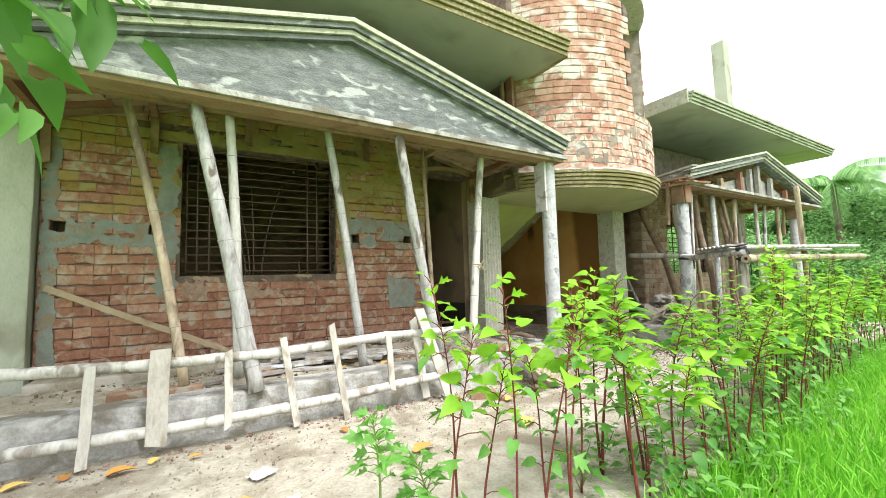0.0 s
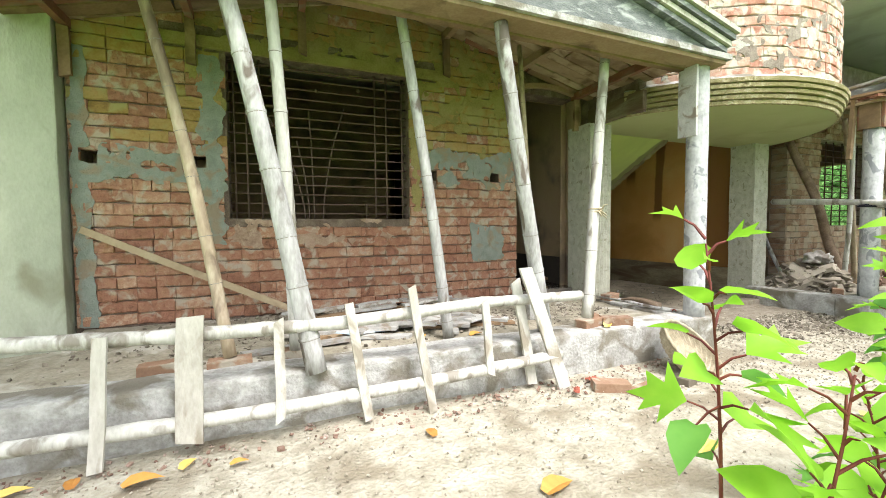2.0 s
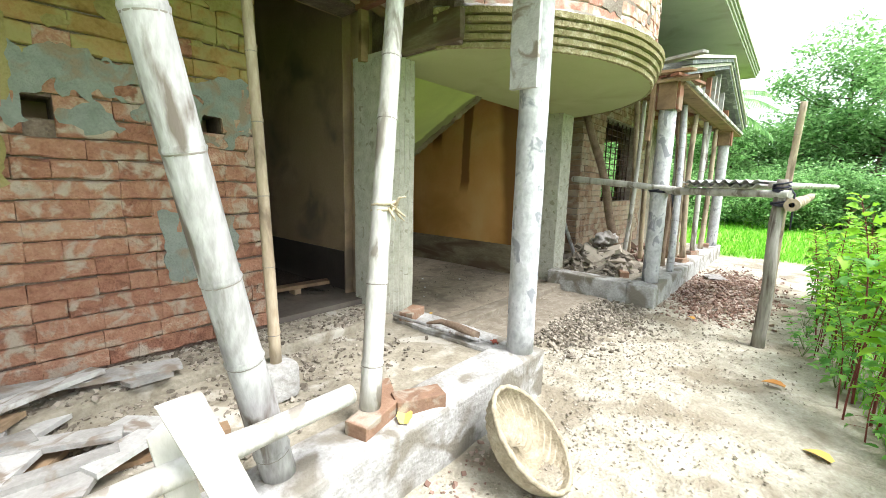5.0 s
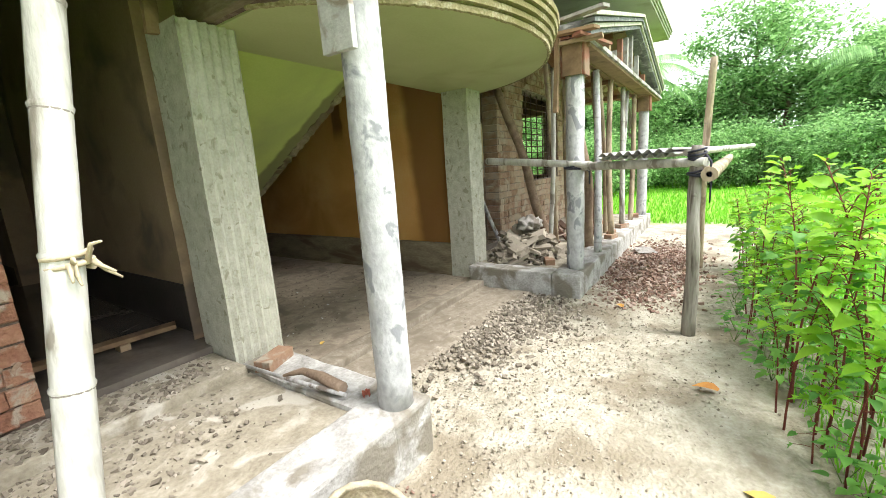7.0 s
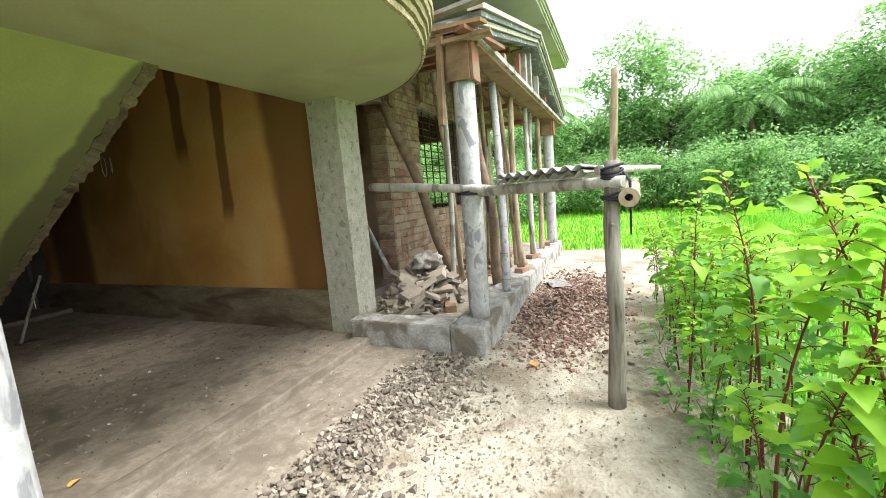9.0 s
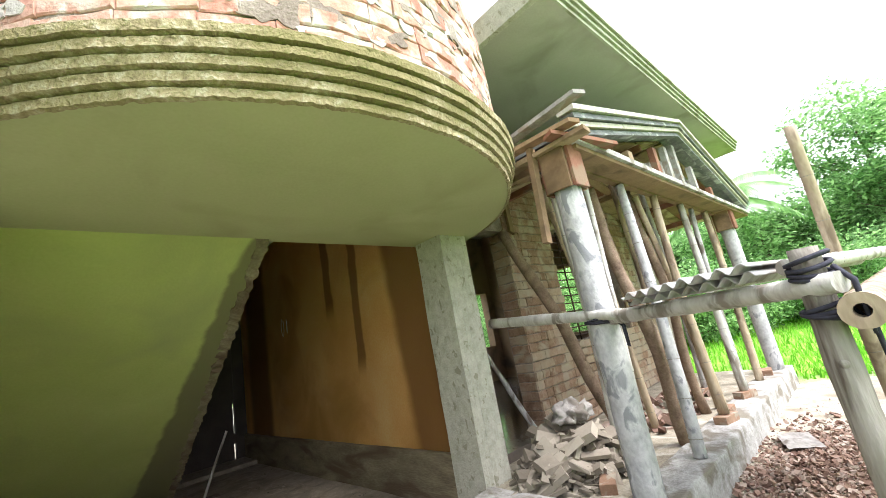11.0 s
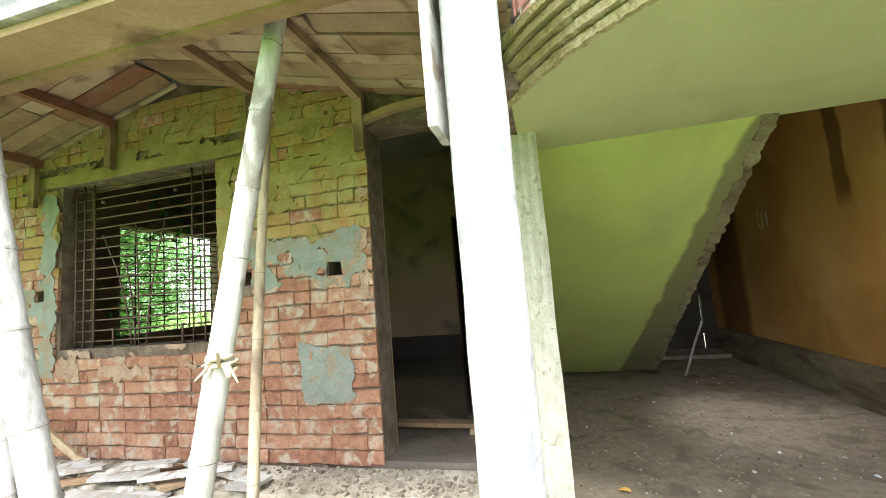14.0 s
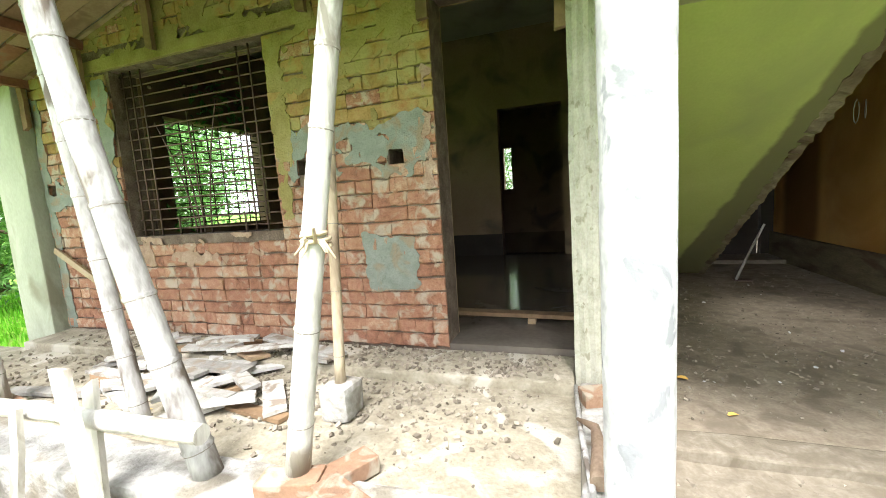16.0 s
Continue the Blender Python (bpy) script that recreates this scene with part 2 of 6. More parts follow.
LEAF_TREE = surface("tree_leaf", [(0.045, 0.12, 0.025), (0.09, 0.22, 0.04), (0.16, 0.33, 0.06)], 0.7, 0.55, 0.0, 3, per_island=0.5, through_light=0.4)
# paler than the near leaves: distance haze is put into the colour
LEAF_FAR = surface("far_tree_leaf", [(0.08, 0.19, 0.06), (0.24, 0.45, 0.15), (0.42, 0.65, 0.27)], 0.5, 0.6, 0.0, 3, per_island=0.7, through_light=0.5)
STEM_RED = surface("red_stem", [(0.075, 0.018, 0.016), (0.155, 0.034, 0.028), (0.25, 0.075, 0.05)], 9, 0.6, 0.2, 50)
STEM_GREEN = surface("green_stem", [(0.10, 0.18, 0.04), (0.18, 0.26, 0.07)], 9, 0.6, 0.2, 50)
BARK = surface("bark", [(0.08, 0.055, 0.035), (0.17, 0.13, 0.09)], 8, 0.95, 0.7, 40)
GRASS = surface("grass_blades", [(0.10, 0.34, 0.02), (0.20, 0.52, 0.04), (0.33, 0.63, 0.08)], 0.8, 0.6, 0.0, 4, per_island=0.6, through_light=0.45)
DRY_LEAF = surface("fallen_leaf", [(0.40, 0.17, 0.04), (0.60, 0.34, 0.08), (0.66, 0.48, 0.14)], 8, 0.7, 0.2, 50, per_object=0.6)
PAPER = surface("white_scrap", [(0.55, 0.56, 0.58), (0.74, 0.75, 0.76)], 9, 0.7, 0.2, 40)
BLUE_SHEET = surface("pale_blue_sheet", [(0.30, 0.46, 0.60), (0.62, 0.68, 0.72)], 9, 0.6, 0.3, 60, (0.60, 0.60, 0.58), 6, (0.50, 0.56))
RED_CLOTH = surface("red_rag", [(0.24, 0.06, 0.04), (0.38, 0.12, 0.08)], 12, 0.9, 0.6, 60)


def ground_material():
    """Pale trodden sand by the house, blending through a ragged edge into short grass."""
    m = surface("yard_ground", [(0.22, 0.195, 0.142), (0.37, 0.338, 0.268), (0.51, 0.48, 0.405)], 7, 0.97, 1.0, 50, (0.24, 0.205, 0.15), 2.0, (0.52, 0.62), depth=0.04)
    nt = m.node_tree
    n, l = nt.nodes, nt.links
    b = n["Principled BSDF"]
    sand = b.inputs["Base Color"].links[0].from_socket
    geo = n.new("ShaderNodeNewGeometry")
    sep = n.new("ShaderNodeSeparateXYZ")
    l.new(geo.outputs["Position"], sep.inputs[0])
    t = n.new("ShaderNodeTexNoise")
    t.inputs["Scale"].default_value, t.inputs["Detail"].default_value = 0.9, 6
    l.new(geo.outputs["Position"], t.inputs["Vector"])

    def m2(op, a, c):
        k = n.new("ShaderNodeMath")
        k.operation = op
        for i, v in enumerate((a, c)):
            if isinstance(v, (int, float)):
                k.inputs[i].default_value = v
            else:
                l.new(v, k.inputs[i])
        return k.outputs[0]

    def ramp01(v, a, c):
        k = n.new("ShaderNodeMapRange")
        k.inputs[1].default_value, k.inputs[2].default_value = a, c
        l.new(v, k.inputs[0])
        return k.outputs[0]
    wob = m2("MULTIPLY", m2("SUBTRACT", t.outputs[0], 0.5), 1.6)
    south = ramp01(m2("ADD", sep.outputs[1], wob), 1.35, 0.75)
    east = ramp01(m2("ADD", sep.outputs[0], wob), 11.2, 12.0)
    west = ramp01(m2("ADD", sep.outputs[0], wob), -2.1, -2.6)
    green = m2("MAXIMUM", m2("MAXIMUM", south, east), west)
    gr = n.new("ShaderNodeTexNoise")
    gr.inputs["Scale"].default_value, gr.inputs["Detail"].default_value = 2.5, 10
    l.new(geo.outputs["Position"], gr.inputs["Vector"])
    ramp = n.new("ShaderNodeValToRGB")
    ramp.color_ramp.elements[0].position, ramp.color_ramp.elements[0].color = 0.3, (0.13, 0.25, 0.035, 1)
    ramp.color_ramp.elements[1].position, ramp.color_ramp.elements[1].color = 0.7, (0.27, 0.46, 0.06, 1)
    l.new(gr.outputs[0], ramp.inputs[0])
    mix = n.new("ShaderNodeMix")
    mix.data_type = "RGBA"
    l.new(green, mix.inputs[0])
    l.new(sand, mix.inputs[6])
    l.new(ramp.outputs[0], mix.inputs[7])
    l.new(mix.outputs[2], b.inputs["Base Color"])
    return m


GROUND = ground_material()


def damp_and_shade_marks(m, axis, marks, colour, wobble=0.10):
    """Damp and shade marks with their own outline: (centre along the axis, half width, foot height, lean per metre of
    fall).
    """
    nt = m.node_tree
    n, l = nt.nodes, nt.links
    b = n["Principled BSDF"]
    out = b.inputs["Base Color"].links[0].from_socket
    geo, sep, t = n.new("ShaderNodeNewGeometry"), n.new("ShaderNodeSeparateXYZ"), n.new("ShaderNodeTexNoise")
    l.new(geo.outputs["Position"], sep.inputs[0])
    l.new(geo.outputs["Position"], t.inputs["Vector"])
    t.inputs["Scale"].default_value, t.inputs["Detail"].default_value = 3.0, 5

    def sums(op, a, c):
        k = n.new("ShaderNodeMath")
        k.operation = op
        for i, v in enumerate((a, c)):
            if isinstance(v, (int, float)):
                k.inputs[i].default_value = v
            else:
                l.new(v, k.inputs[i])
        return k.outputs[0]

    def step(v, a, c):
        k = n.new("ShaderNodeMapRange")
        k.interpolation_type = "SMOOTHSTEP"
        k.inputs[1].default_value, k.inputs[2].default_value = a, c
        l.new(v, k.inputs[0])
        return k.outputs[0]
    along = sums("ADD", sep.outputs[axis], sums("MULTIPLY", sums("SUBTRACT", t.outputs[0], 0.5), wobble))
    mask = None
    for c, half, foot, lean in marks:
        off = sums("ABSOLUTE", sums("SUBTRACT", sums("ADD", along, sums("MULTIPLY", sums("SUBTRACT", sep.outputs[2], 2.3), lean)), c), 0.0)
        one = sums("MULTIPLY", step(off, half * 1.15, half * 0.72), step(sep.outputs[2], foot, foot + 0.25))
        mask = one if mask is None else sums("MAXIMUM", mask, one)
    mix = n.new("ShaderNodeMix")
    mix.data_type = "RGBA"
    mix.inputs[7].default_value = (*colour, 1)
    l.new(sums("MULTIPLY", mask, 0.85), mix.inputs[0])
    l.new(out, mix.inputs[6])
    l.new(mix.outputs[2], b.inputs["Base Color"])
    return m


# three water streaks; the fourth puts the far corner's shade into the colour
damp_and_shade_marks(WALL_ORANGE, 1, [(6.94, 0.10, 1.85, 0.0), (6.30, 0.085, 1.15, 0.05), (5.36, 0.36, 0.25, -0.08), (9.6, 0.5, 0.1, 0.0)], (0.155, 0.07, 0.02))
# green light bounced off the lawn is put into the flight's colour
FLIGHT = surface("flight_green_tint", [(0.39, 0.435, 0.13), (0.49, 0.535, 0.19)], 1.4, 0.9, 0.2, 60, (0.34, 0.36, 0.15), 1.0, (0.50, 0.72))
# darker band along the open edge, widening downward
damp_and_shade_marks(FLIGHT, 0, [(5.02, 0.12, -0.5, -0.15), (5.04, 0.13, -0.5, -0.09), (5.08, 0.13, -0.5, -0.03)], (0.15, 0.135, 0.075), 0.16)


# ---- mesh helpers ----
rng = random.Random(7)


def mesh_object(name, bm, material, parent=None, smooth=False):
    me = bpy.data.meshes.new(name)
    bm.normal_update()
    bm.to_mesh(me)
    bm.free()
    if smooth:
        for p in me.polygons:
            p.use_smooth = True
    for m in (material if isinstance(material, (list, tuple)) else [material]):
        me.materials.append(m)
    ob = new(name, me)
    ob.parent = parent
    return ob


def part(name, bm, material, parent, label="", smooth=False):
    return tagged(mesh_object(name, bm, material, parent, smooth), label)


def thing(name, label, category, at=(0, 0, 0), group=""):
    ob = new(name)
    ob.empty_display_size = 0.1
    ob.location = at
    return tagged(ob, label, category, group)


def structure(name, bm, material, label, category="wall", smooth=False):
    return tagged(mesh_object(name, bm, material, None, smooth), label, category, "", "structure")


def box(bm, x0, y0, z0, x1, y1, z1, jitter=0.0, m=None):
    v = [bm.verts.new((x, y, z)) for x in (x0, x1) for y in (y0, y1) for z in (z0, z1)]
    if jitter:
        for k in v:
            k.co += Vector([rng.uniform(-jitter, jitter) for _ in range(3)])
    if m:
        for k in v:
            k.co = m @ k.co
    for f in ((0, 1, 3, 2), (4, 6, 7, 5), (0, 4, 5, 1), (2, 3, 7, 6), (0, 2, 6, 4), (1, 5, 7, 3)):
        bm.faces.new([v[i] for i in f])
    return v


def boxes(*lots):
    bm = bmesh.new()
    for b in lots:
        box(bm, *b)
    return bm


def worn_box(x0, y0, z0, x1, y1, z1, cut=0.25, wear=0.008, bevel=0.012, seed=1):
    """A block with rounded edges and an uneven, worn surface."""
    bm = boxes((x0, y0, z0, x1, y1, z1))
    for axis, a, b in ((0, x0, x1), (1, y0, y1), (2, z0, z1)):
        k = int((b - a) / cut)
        for i in range(1, k + 1):
            no = [0, 0, 0]
            no[axis] = 1
            co = [0, 0, 0]
            co[axis] = a + (b - a) * i / (k + 1)
            bmesh.ops.bisect_plane(bm, geom=bm.verts[:] + bm.edges[:] + bm.faces[:], plane_co=co, plane_no=no)
    edges = [e for e in bm.edges if len(e.link_faces) == 2 and e.calc_face_angle(0) > 0.5]
    if bevel:
        bmesh.ops.bevel(bm, geom=edges, offset=bevel, segments=2, affect="EDGES", profile=0.6)
    for v in bm.verts:
        p = v.co * 5 + Vector((seed * 3.1, 0, 0))
        v.co += noise.noise_vector(p) * wear
    return bm


def tube(bm, pts, radii, seg=8, cap=True):
    """A tapered tube along a line of points, its rings carried on without twist."""
    rings = []
    pts = [Vector(p) for p in pts]
    side = None
    for i, p in enumerate(pts):
        d = (pts[min(i + 1, len(pts) - 1)] - pts[max(i - 1, 0)]).normalized()
        if side is None:
            side = d.orthogonal().normalized()
        side = (side - d * side.dot(d)).normalized()
        over = d.cross(side)
        r = radii[i] if isinstance(radii, (list, tuple)) else radii
        rings.append([bm.verts.new(p + side * (math.cos(a) * r) + over * (math.sin(a) * r)) for a in (2 * math.pi * k / seg for k in range(seg))])
    for a, b in zip(rings, rings[1:]):
        for k in range(seg):
            f = bm.faces.new((a[k], a[(k + 1) % seg], b[(k + 1) % seg], b[k]))
            f.smooth = True
    if cap:
        bm.faces.new(rings[0][::-1])
        bm.faces.new(rings[-1])
    return rings


def holes_wall(x0, x1, z0, z1, y0, y1, holes):
    """A wall along x with rectangular openings (x0, x1, z0, z1) that go through."""
    bm = bmesh.new()
    xs = sorted({x0, x1, *[h[0] for h in holes], *[h[1] for h in holes]})
    for a, b in zip(xs, xs[1:]):
        mid = (a + b) / 2
        cuts = sorted((h[2], h[3]) for h in holes if h[0] < mid < h[1])
        z = z0
        for lo, hi in cuts:
            if lo > z + 1e-4:
                box(bm, a, y0, z, b, y1, lo)
            z = hi
        if z < z1 - 1e-4:
            box(bm, a, y0, z, b, y1, z1)
    bmesh.ops.remove_doubles(bm, verts=bm.verts[:], dist=1e-4)
    return bm


def swap_xy(bm):
    for v in bm.verts:
        v.co = Vector((v.co.y, v.co.x, v.co.z))
    bmesh.ops.reverse_faces(bm, faces=bm.faces[:])
    return bm


def rough_floor(x0, y0, x1, y1, z, step, amp, seed):
    """A trodden floor: an uneven top sheet over a plain slab."""
    bm = boxes((x0, y0, -0.1, x1, y1, z - amp * 2.2))
    nx, ny = int((x1 - x0) / step), int((y1 - y0) / step)
    net = []
    for i in range(nx + 1):
        row = []
        for j in range(ny + 1):
            x, y = x0 + (x1 - x0) * i / nx, y0 + (y1 - y0) * j / ny
            p = Vector((x, y, seed))
            row.append(bm.verts.new((x, y, z + amp * (noise.noise(p * 2.3) + 0.7 * noise.noise(p * 7) + 0.45 * abs(noise.noise(p * 16)) - 0.2))))
        net.append(row)
    for a, b in zip(net, net[1:]):
        for j in range(ny):
            bm.faces.new((a[j], b[j], b[j + 1], a[j + 1])).smooth = True
    return bm


# ---- plan ----
FACE = 4.96            # front walls' brick face
SILL, HEAD = 1.19, 2.58
WIN = (-0.29, 1.31)    # window of the first house
DOOR = (2.555, 3.36)
FLOOR, ROOM = 0.30, 0.37
APEX, HALF = 1.01, 2.64
EAVE, RISE = 2.56, 0.66
APEX2, HALF2 = 9.25, 2.75
TC, TR = (5.11, 5.17), 1.74   # round tower
SLAB = 3.85


def roof_under(x, apex=APEX, half=HALF):
    return EAVE + RISE * max(0.0, 1 - abs(x - apex) / half)


# ---- ground: one sheet to the horizon ----
def build_ground():
    xs = [-1500, -300, -80, -30, -14, -8, -5] + [-3.5 + 0.14 * i for i in range(115)] + [14, 18, 26, 45, 90, 300, 1500]
    ys = [-1500, -300, -80, -30, -14, -8, -4] + [-2.0 + 0.14 * i for i in range(52)] + [6.5, 9, 14, 20, 40, 90, 300, 1500]
    bm = bmesh.new()
    grid = []
    for x in xs:
        row = []
        for y in ys:
            fine = -3.6 < x < 12.8 and -2.1 < y < 5.3
            z = (0.018 * noise.noise(Vector((x * 1.1, y * 1.1, 0))) + 0.010 * noise.noise(Vector((x * 4, y * 4, 3)))) if fine else -0.01
            row.append(bm.verts.new((x, y, z - 0.006)))
        grid.append(row)
    for i in range(len(xs) - 1):
        for j in range(len(ys) - 1):
            bm.faces.new((grid[i][j], grid[i + 1][j], grid[i + 1][j + 1], grid[i][j + 1])).smooth = True
    return structure("ground", bm, GROUND, "pale trodden sandy yard running into bright grass", "ground")


build_ground()


# ---- first house: walls, floors, column ----
win_hole = (WIN[0], WIN[1], SILL, HEAD)
door_hole = (DOOR[0], DOOR[1], 0.0, 2.60)
PUT_HOLES = [(-1.22, 1.66), (-0.50, 1.66), (1.55, 1.63), (2.275, 1.64)]
small = [(x - 0.055, x + 0.055, z - 0.05, z + 0.05) for x, z in PUT_HOLES]
wall_front = structure("wall_front", holes_wall(-1.35, 3.36, -0.1, SLAB, FACE + 0.012, FACE + 0.24, [win_hole, door_hole] + small), MORTAR, "unplastered brick front wall with smeared mortar")
side_win = (6.4, 8.1, 1.2, 2.62)
wall_west = structure("wall_west", swap_xy(holes_wall(FACE + 0.24, 13.0, -0.1, SLAB, -1.78, -1.56, [side_win])), ROOM_WALL, "plain plastered side wall with a grilled window")
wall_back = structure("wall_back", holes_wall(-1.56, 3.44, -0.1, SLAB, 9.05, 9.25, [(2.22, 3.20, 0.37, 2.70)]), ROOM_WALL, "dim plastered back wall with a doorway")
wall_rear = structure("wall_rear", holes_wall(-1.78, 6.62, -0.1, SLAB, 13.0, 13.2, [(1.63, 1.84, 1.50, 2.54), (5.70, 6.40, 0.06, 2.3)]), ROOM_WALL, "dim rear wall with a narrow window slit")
wall_party = structure("wall_stair_west", boxes((3.44, 5.05, -0.1, 3.62, 13.0, SLAB)), ROOM_WALL, "plastered wall between room and stair passage")
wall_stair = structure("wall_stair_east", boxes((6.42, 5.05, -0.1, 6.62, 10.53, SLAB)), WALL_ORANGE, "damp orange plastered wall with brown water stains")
# unseen lining, added to stop daylight coming through the putlog holes
structure("wall_lining", holes_wall(-1.56, 3.44, ROOM, SLAB, FACE + 0.242, FACE + 0.256, [win_hole, (DOOR[0], DOOR[1], 0.0, 2.60)]), ROOM_WALL, "thin lining added inside the front wall to close its small holes")
structure("dado", worn_box(6.36, 5.06, -0.05, 6.42, 10.39, 0.47, 0.4, 0.006, 0.006), DADO, "rough dark cement dado along the passage wall", "trim")
# near-black colour stands in for the unlit depth of the passage
wall_passage = structure("wall_passage_end", holes_wall(3.62, 6.42, -0.1, 3.40, 10.40, 10.52, [(6.20, 6.25, 0.10, 0.36), (6.205, 6.245, 0.52, 1.02), (6.222, 6.234, 1.02, 2.1)]), DADO_AND_SHADE, "passage end wall coloured near-black for shade, with a bright door gap")
structure("passage_threshold", worn_box(4.9, 9.75, 0.0, 6.35, 10.39, 0.115, 0.3, 0.008, 0.015, 6), BAY_EARTH, "low cement threshold at the passage end", "floor")
structure("dado_room", boxes((-1.55, 9.035, 0.30, 2.218, 9.046, 0.72)), DADO_AND_SHADE, "dark painted band along the room wall foot", "trim")
structure("dado_room_east", boxes((3.425, FACE + 0.27, 0.30, 3.436, 9.03, 0.72)), DADO_AND_SHADE, "dark painted band along the room wall foot", "trim")
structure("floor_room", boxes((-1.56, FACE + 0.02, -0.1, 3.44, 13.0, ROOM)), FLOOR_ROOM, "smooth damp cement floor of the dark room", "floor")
structure("floor_passage", rough_floor(3.62, 4.70, 6.36, 13.0, 0.055, 0.05, 0.007, 3), FLOOR_DAMP, "damp dark concrete floor of the stair passage", "floor")
structure("floor_veranda", rough_floor(-1.95, 3.70, 3.38, 4.60, FLOOR - 0.034, 0.035, 0.012, 5), FLOOR_DUSTY, "dusty uneven veranda floor with cement splashes", "floor")
structure("step_veranda", worn_box(-1.30, 4.58, -0.1, 3.36, FACE + 0.01, FLOOR + 0.035, 0.3, 0.012, 0.02), FLOOR_DUSTY, "low earthy step along the wall foot", "floor")
structure("ceiling", boxes((-1.78, 3.40, SLAB + 0.001, 3.78, 13.2, SLAB + 0.17)), SLAB_SOFFIT, "plastered underside of the overhanging roof slab", "ceiling")
structure("ceiling_passage", boxes((3.62, 5.12, 3.40, 6.42, 13.0, 3.52)), SOFFIT, "dim plastered ceiling over the stair passage", "ceiling")

curb = structure("veranda_curb", worn_box(-1.95, 3.45, -0.1, 3.40, 3.72, FLOOR, 0.16, 0.012, 0.02), CURB, "chipped grey concrete curb along the veranda edge", "curb")
structure("veranda_curb_side", worn_box(3.38, 3.45, -0.1, 3.66, 4.72, FLOOR - 0.01, 0.16, 0.012, 0.02, 3), CURB, "whitish concrete end curb of the veranda", "curb")
structure("passage_curb", worn_box(3.66, 4.52, -0.1, 6.24, 4.70, 0.085, 0.2, 0.010, 0.015, 5), BAY_EARTH, "low cement strip across the passage entrance", "curb")

structure("column_left", worn_box(-1.80, 4.84, -0.1, -1.36, 5.22, SLAB, 0.3, 0.006, 0.012, 2), PLASTER_GREEN, "pale green plastered corner column", "column")


def fluted_column(x0, y0, x1, y1, z1, name, label):
    bm = bmesh.new()
    k, out = 13, []
    for i in range(k + 1):
        d = 0.022 if i % 2 else 0.0
        out.append((x0 + (x1 - x0) * i / k, y0 + d))
    for i in range(1, 4):
        out.append((x1 - (0.01 if i % 2 else 0), y0 + (y1 - y0) * i / 3))
    out += [(x0, y1)]
    levels = [-0.1 + (z1 + 0.1) * i / 16 for i in range(17)]
    rings = [[bm.verts.new((x + 0.007 * noise.noise(Vector((x * 9, y * 9, z * 3))), y + 0.008 * noise.noise(Vector((x * 9 + 5, y * 9, z * 3))), z)) for x, y in out] for z in levels]
    for a, b in zip(rings, rings[1:]):
        for j in range(len(out)):
            bm.faces.new((a[j], a[(j + 1) % len(out)], b[(j + 1) % len(out)], b[j]))
    bm.faces.new(rings[-1])
    return structure(name, bm, CONCRETE, label, "column")


fluted_column(3.36, 4.70, 3.70, 5.06, 2.27, "column_passage_west", "rough board-marked concrete column beside the doorway")
fluted_column(6.36, 4.72, 6.69, 5.06, 2.27, "column_passage_east", "rough board-marked concrete column at the passage")

# ---- wing house ----
WDOOR, WWIN = (6.95, 7.60), (8.52, 10.20, 1.10, 2.54)
wall_wing = structure("wall_wing", holes_wall(6.62, 12.2, -0.1, SLAB, FACE + 0.012, FACE + 0.24, [(*WDOOR, 0.0, 2.45), WWIN]), MORTAR_PALE, "brick wall of the wing house")
structure("wall_wing_east", swap_xy(holes_wall(FACE + 0.24, 9.0, -0.1, SLAB, 12.0, 12.2, [(5.9, 7.6, 1.1, 2.5)])), ROOM_WALL, "plain side wall of the wing house")
structure("wall_wing_back", holes_wall(6.62, 12.2, -0.1, SLAB, 9.0, 9.2, [(8.9, 10.0, 0.9, 2.4), (10.9, 11.8, 1.1, 2.4)]), ROOM_WALL, "dim back wall of the wing with window openings")
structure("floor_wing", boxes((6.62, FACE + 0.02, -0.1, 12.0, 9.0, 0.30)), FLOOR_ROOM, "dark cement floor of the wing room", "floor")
structure("ceiling_wing", boxes((6.72, 3.42, SLAB + 0.03, 13.2, 9.2, SLAB + 0.20)), SLAB_SOFFIT, "plastered underside of the wing roof slab", "ceiling")
structure("platform_wing", worn_box(6.20, 3.42, -0.1, 11.25, 3.72, 0.25, 0.2, 0.012, 0.02, 8), CURB, "grey concrete front edge of the wing platform", "curb")
structure("platform_wing_side", worn_box(6.20, 3.72, -0.1, 6.42, 4.72, 0.25, 0.2, 0.012, 0.02, 9), CURB, "grey concrete end of the wing platform", "curb")
structure("floor_wing_veranda", boxes((6.42, 3.72, -0.1, 11.25, FACE + 0.012, 0.22)), FLOOR_DUSTY, "dusty floor of the wing veranda", "floor")


# ---- slab fascias with stepped mouldings ----
def stepped(lines, x0, x1, y, z, down, out):
    """Rows of square mouldings along x, each standing further out."""
    bm = bmesh.new()
    for i in range(lines):
        box(bm, x0, y - out * (i + 1), z + down * i, x1, y, z + down * (i + 1) - 0.012)
    return bm


structure("fascia_west", stepped(4, -1.80, 3.80, 3.40, SLAB - 0.01, 0.055, 0.022), MOULD_CEMENT, "stepped cement moulding along the roof slab edge", "trim")
bm = boxes((3.78, 3.40, SLAB - 0.005, 3.83, 4.97, SLAB + 0.20))
structure("fascia_west_end", bm, MOULD_CEMENT, "cement end face of the roof slab", "trim")
structure("fascia_wing", stepped(4, 6.70, 13.22, 3.42, SLAB + 0.02, 0.05, 0.022), PLASTER_GREEN, "stepped cement moulding along the wing roof slab", "trim")
structure("fascia_wing_end", boxes((6.66, 3.42, SLAB + 0.02, 6.72, 4.9, SLAB + 0.26)), CONCRETE, "broken raw end of the wing roof slab", "trim")


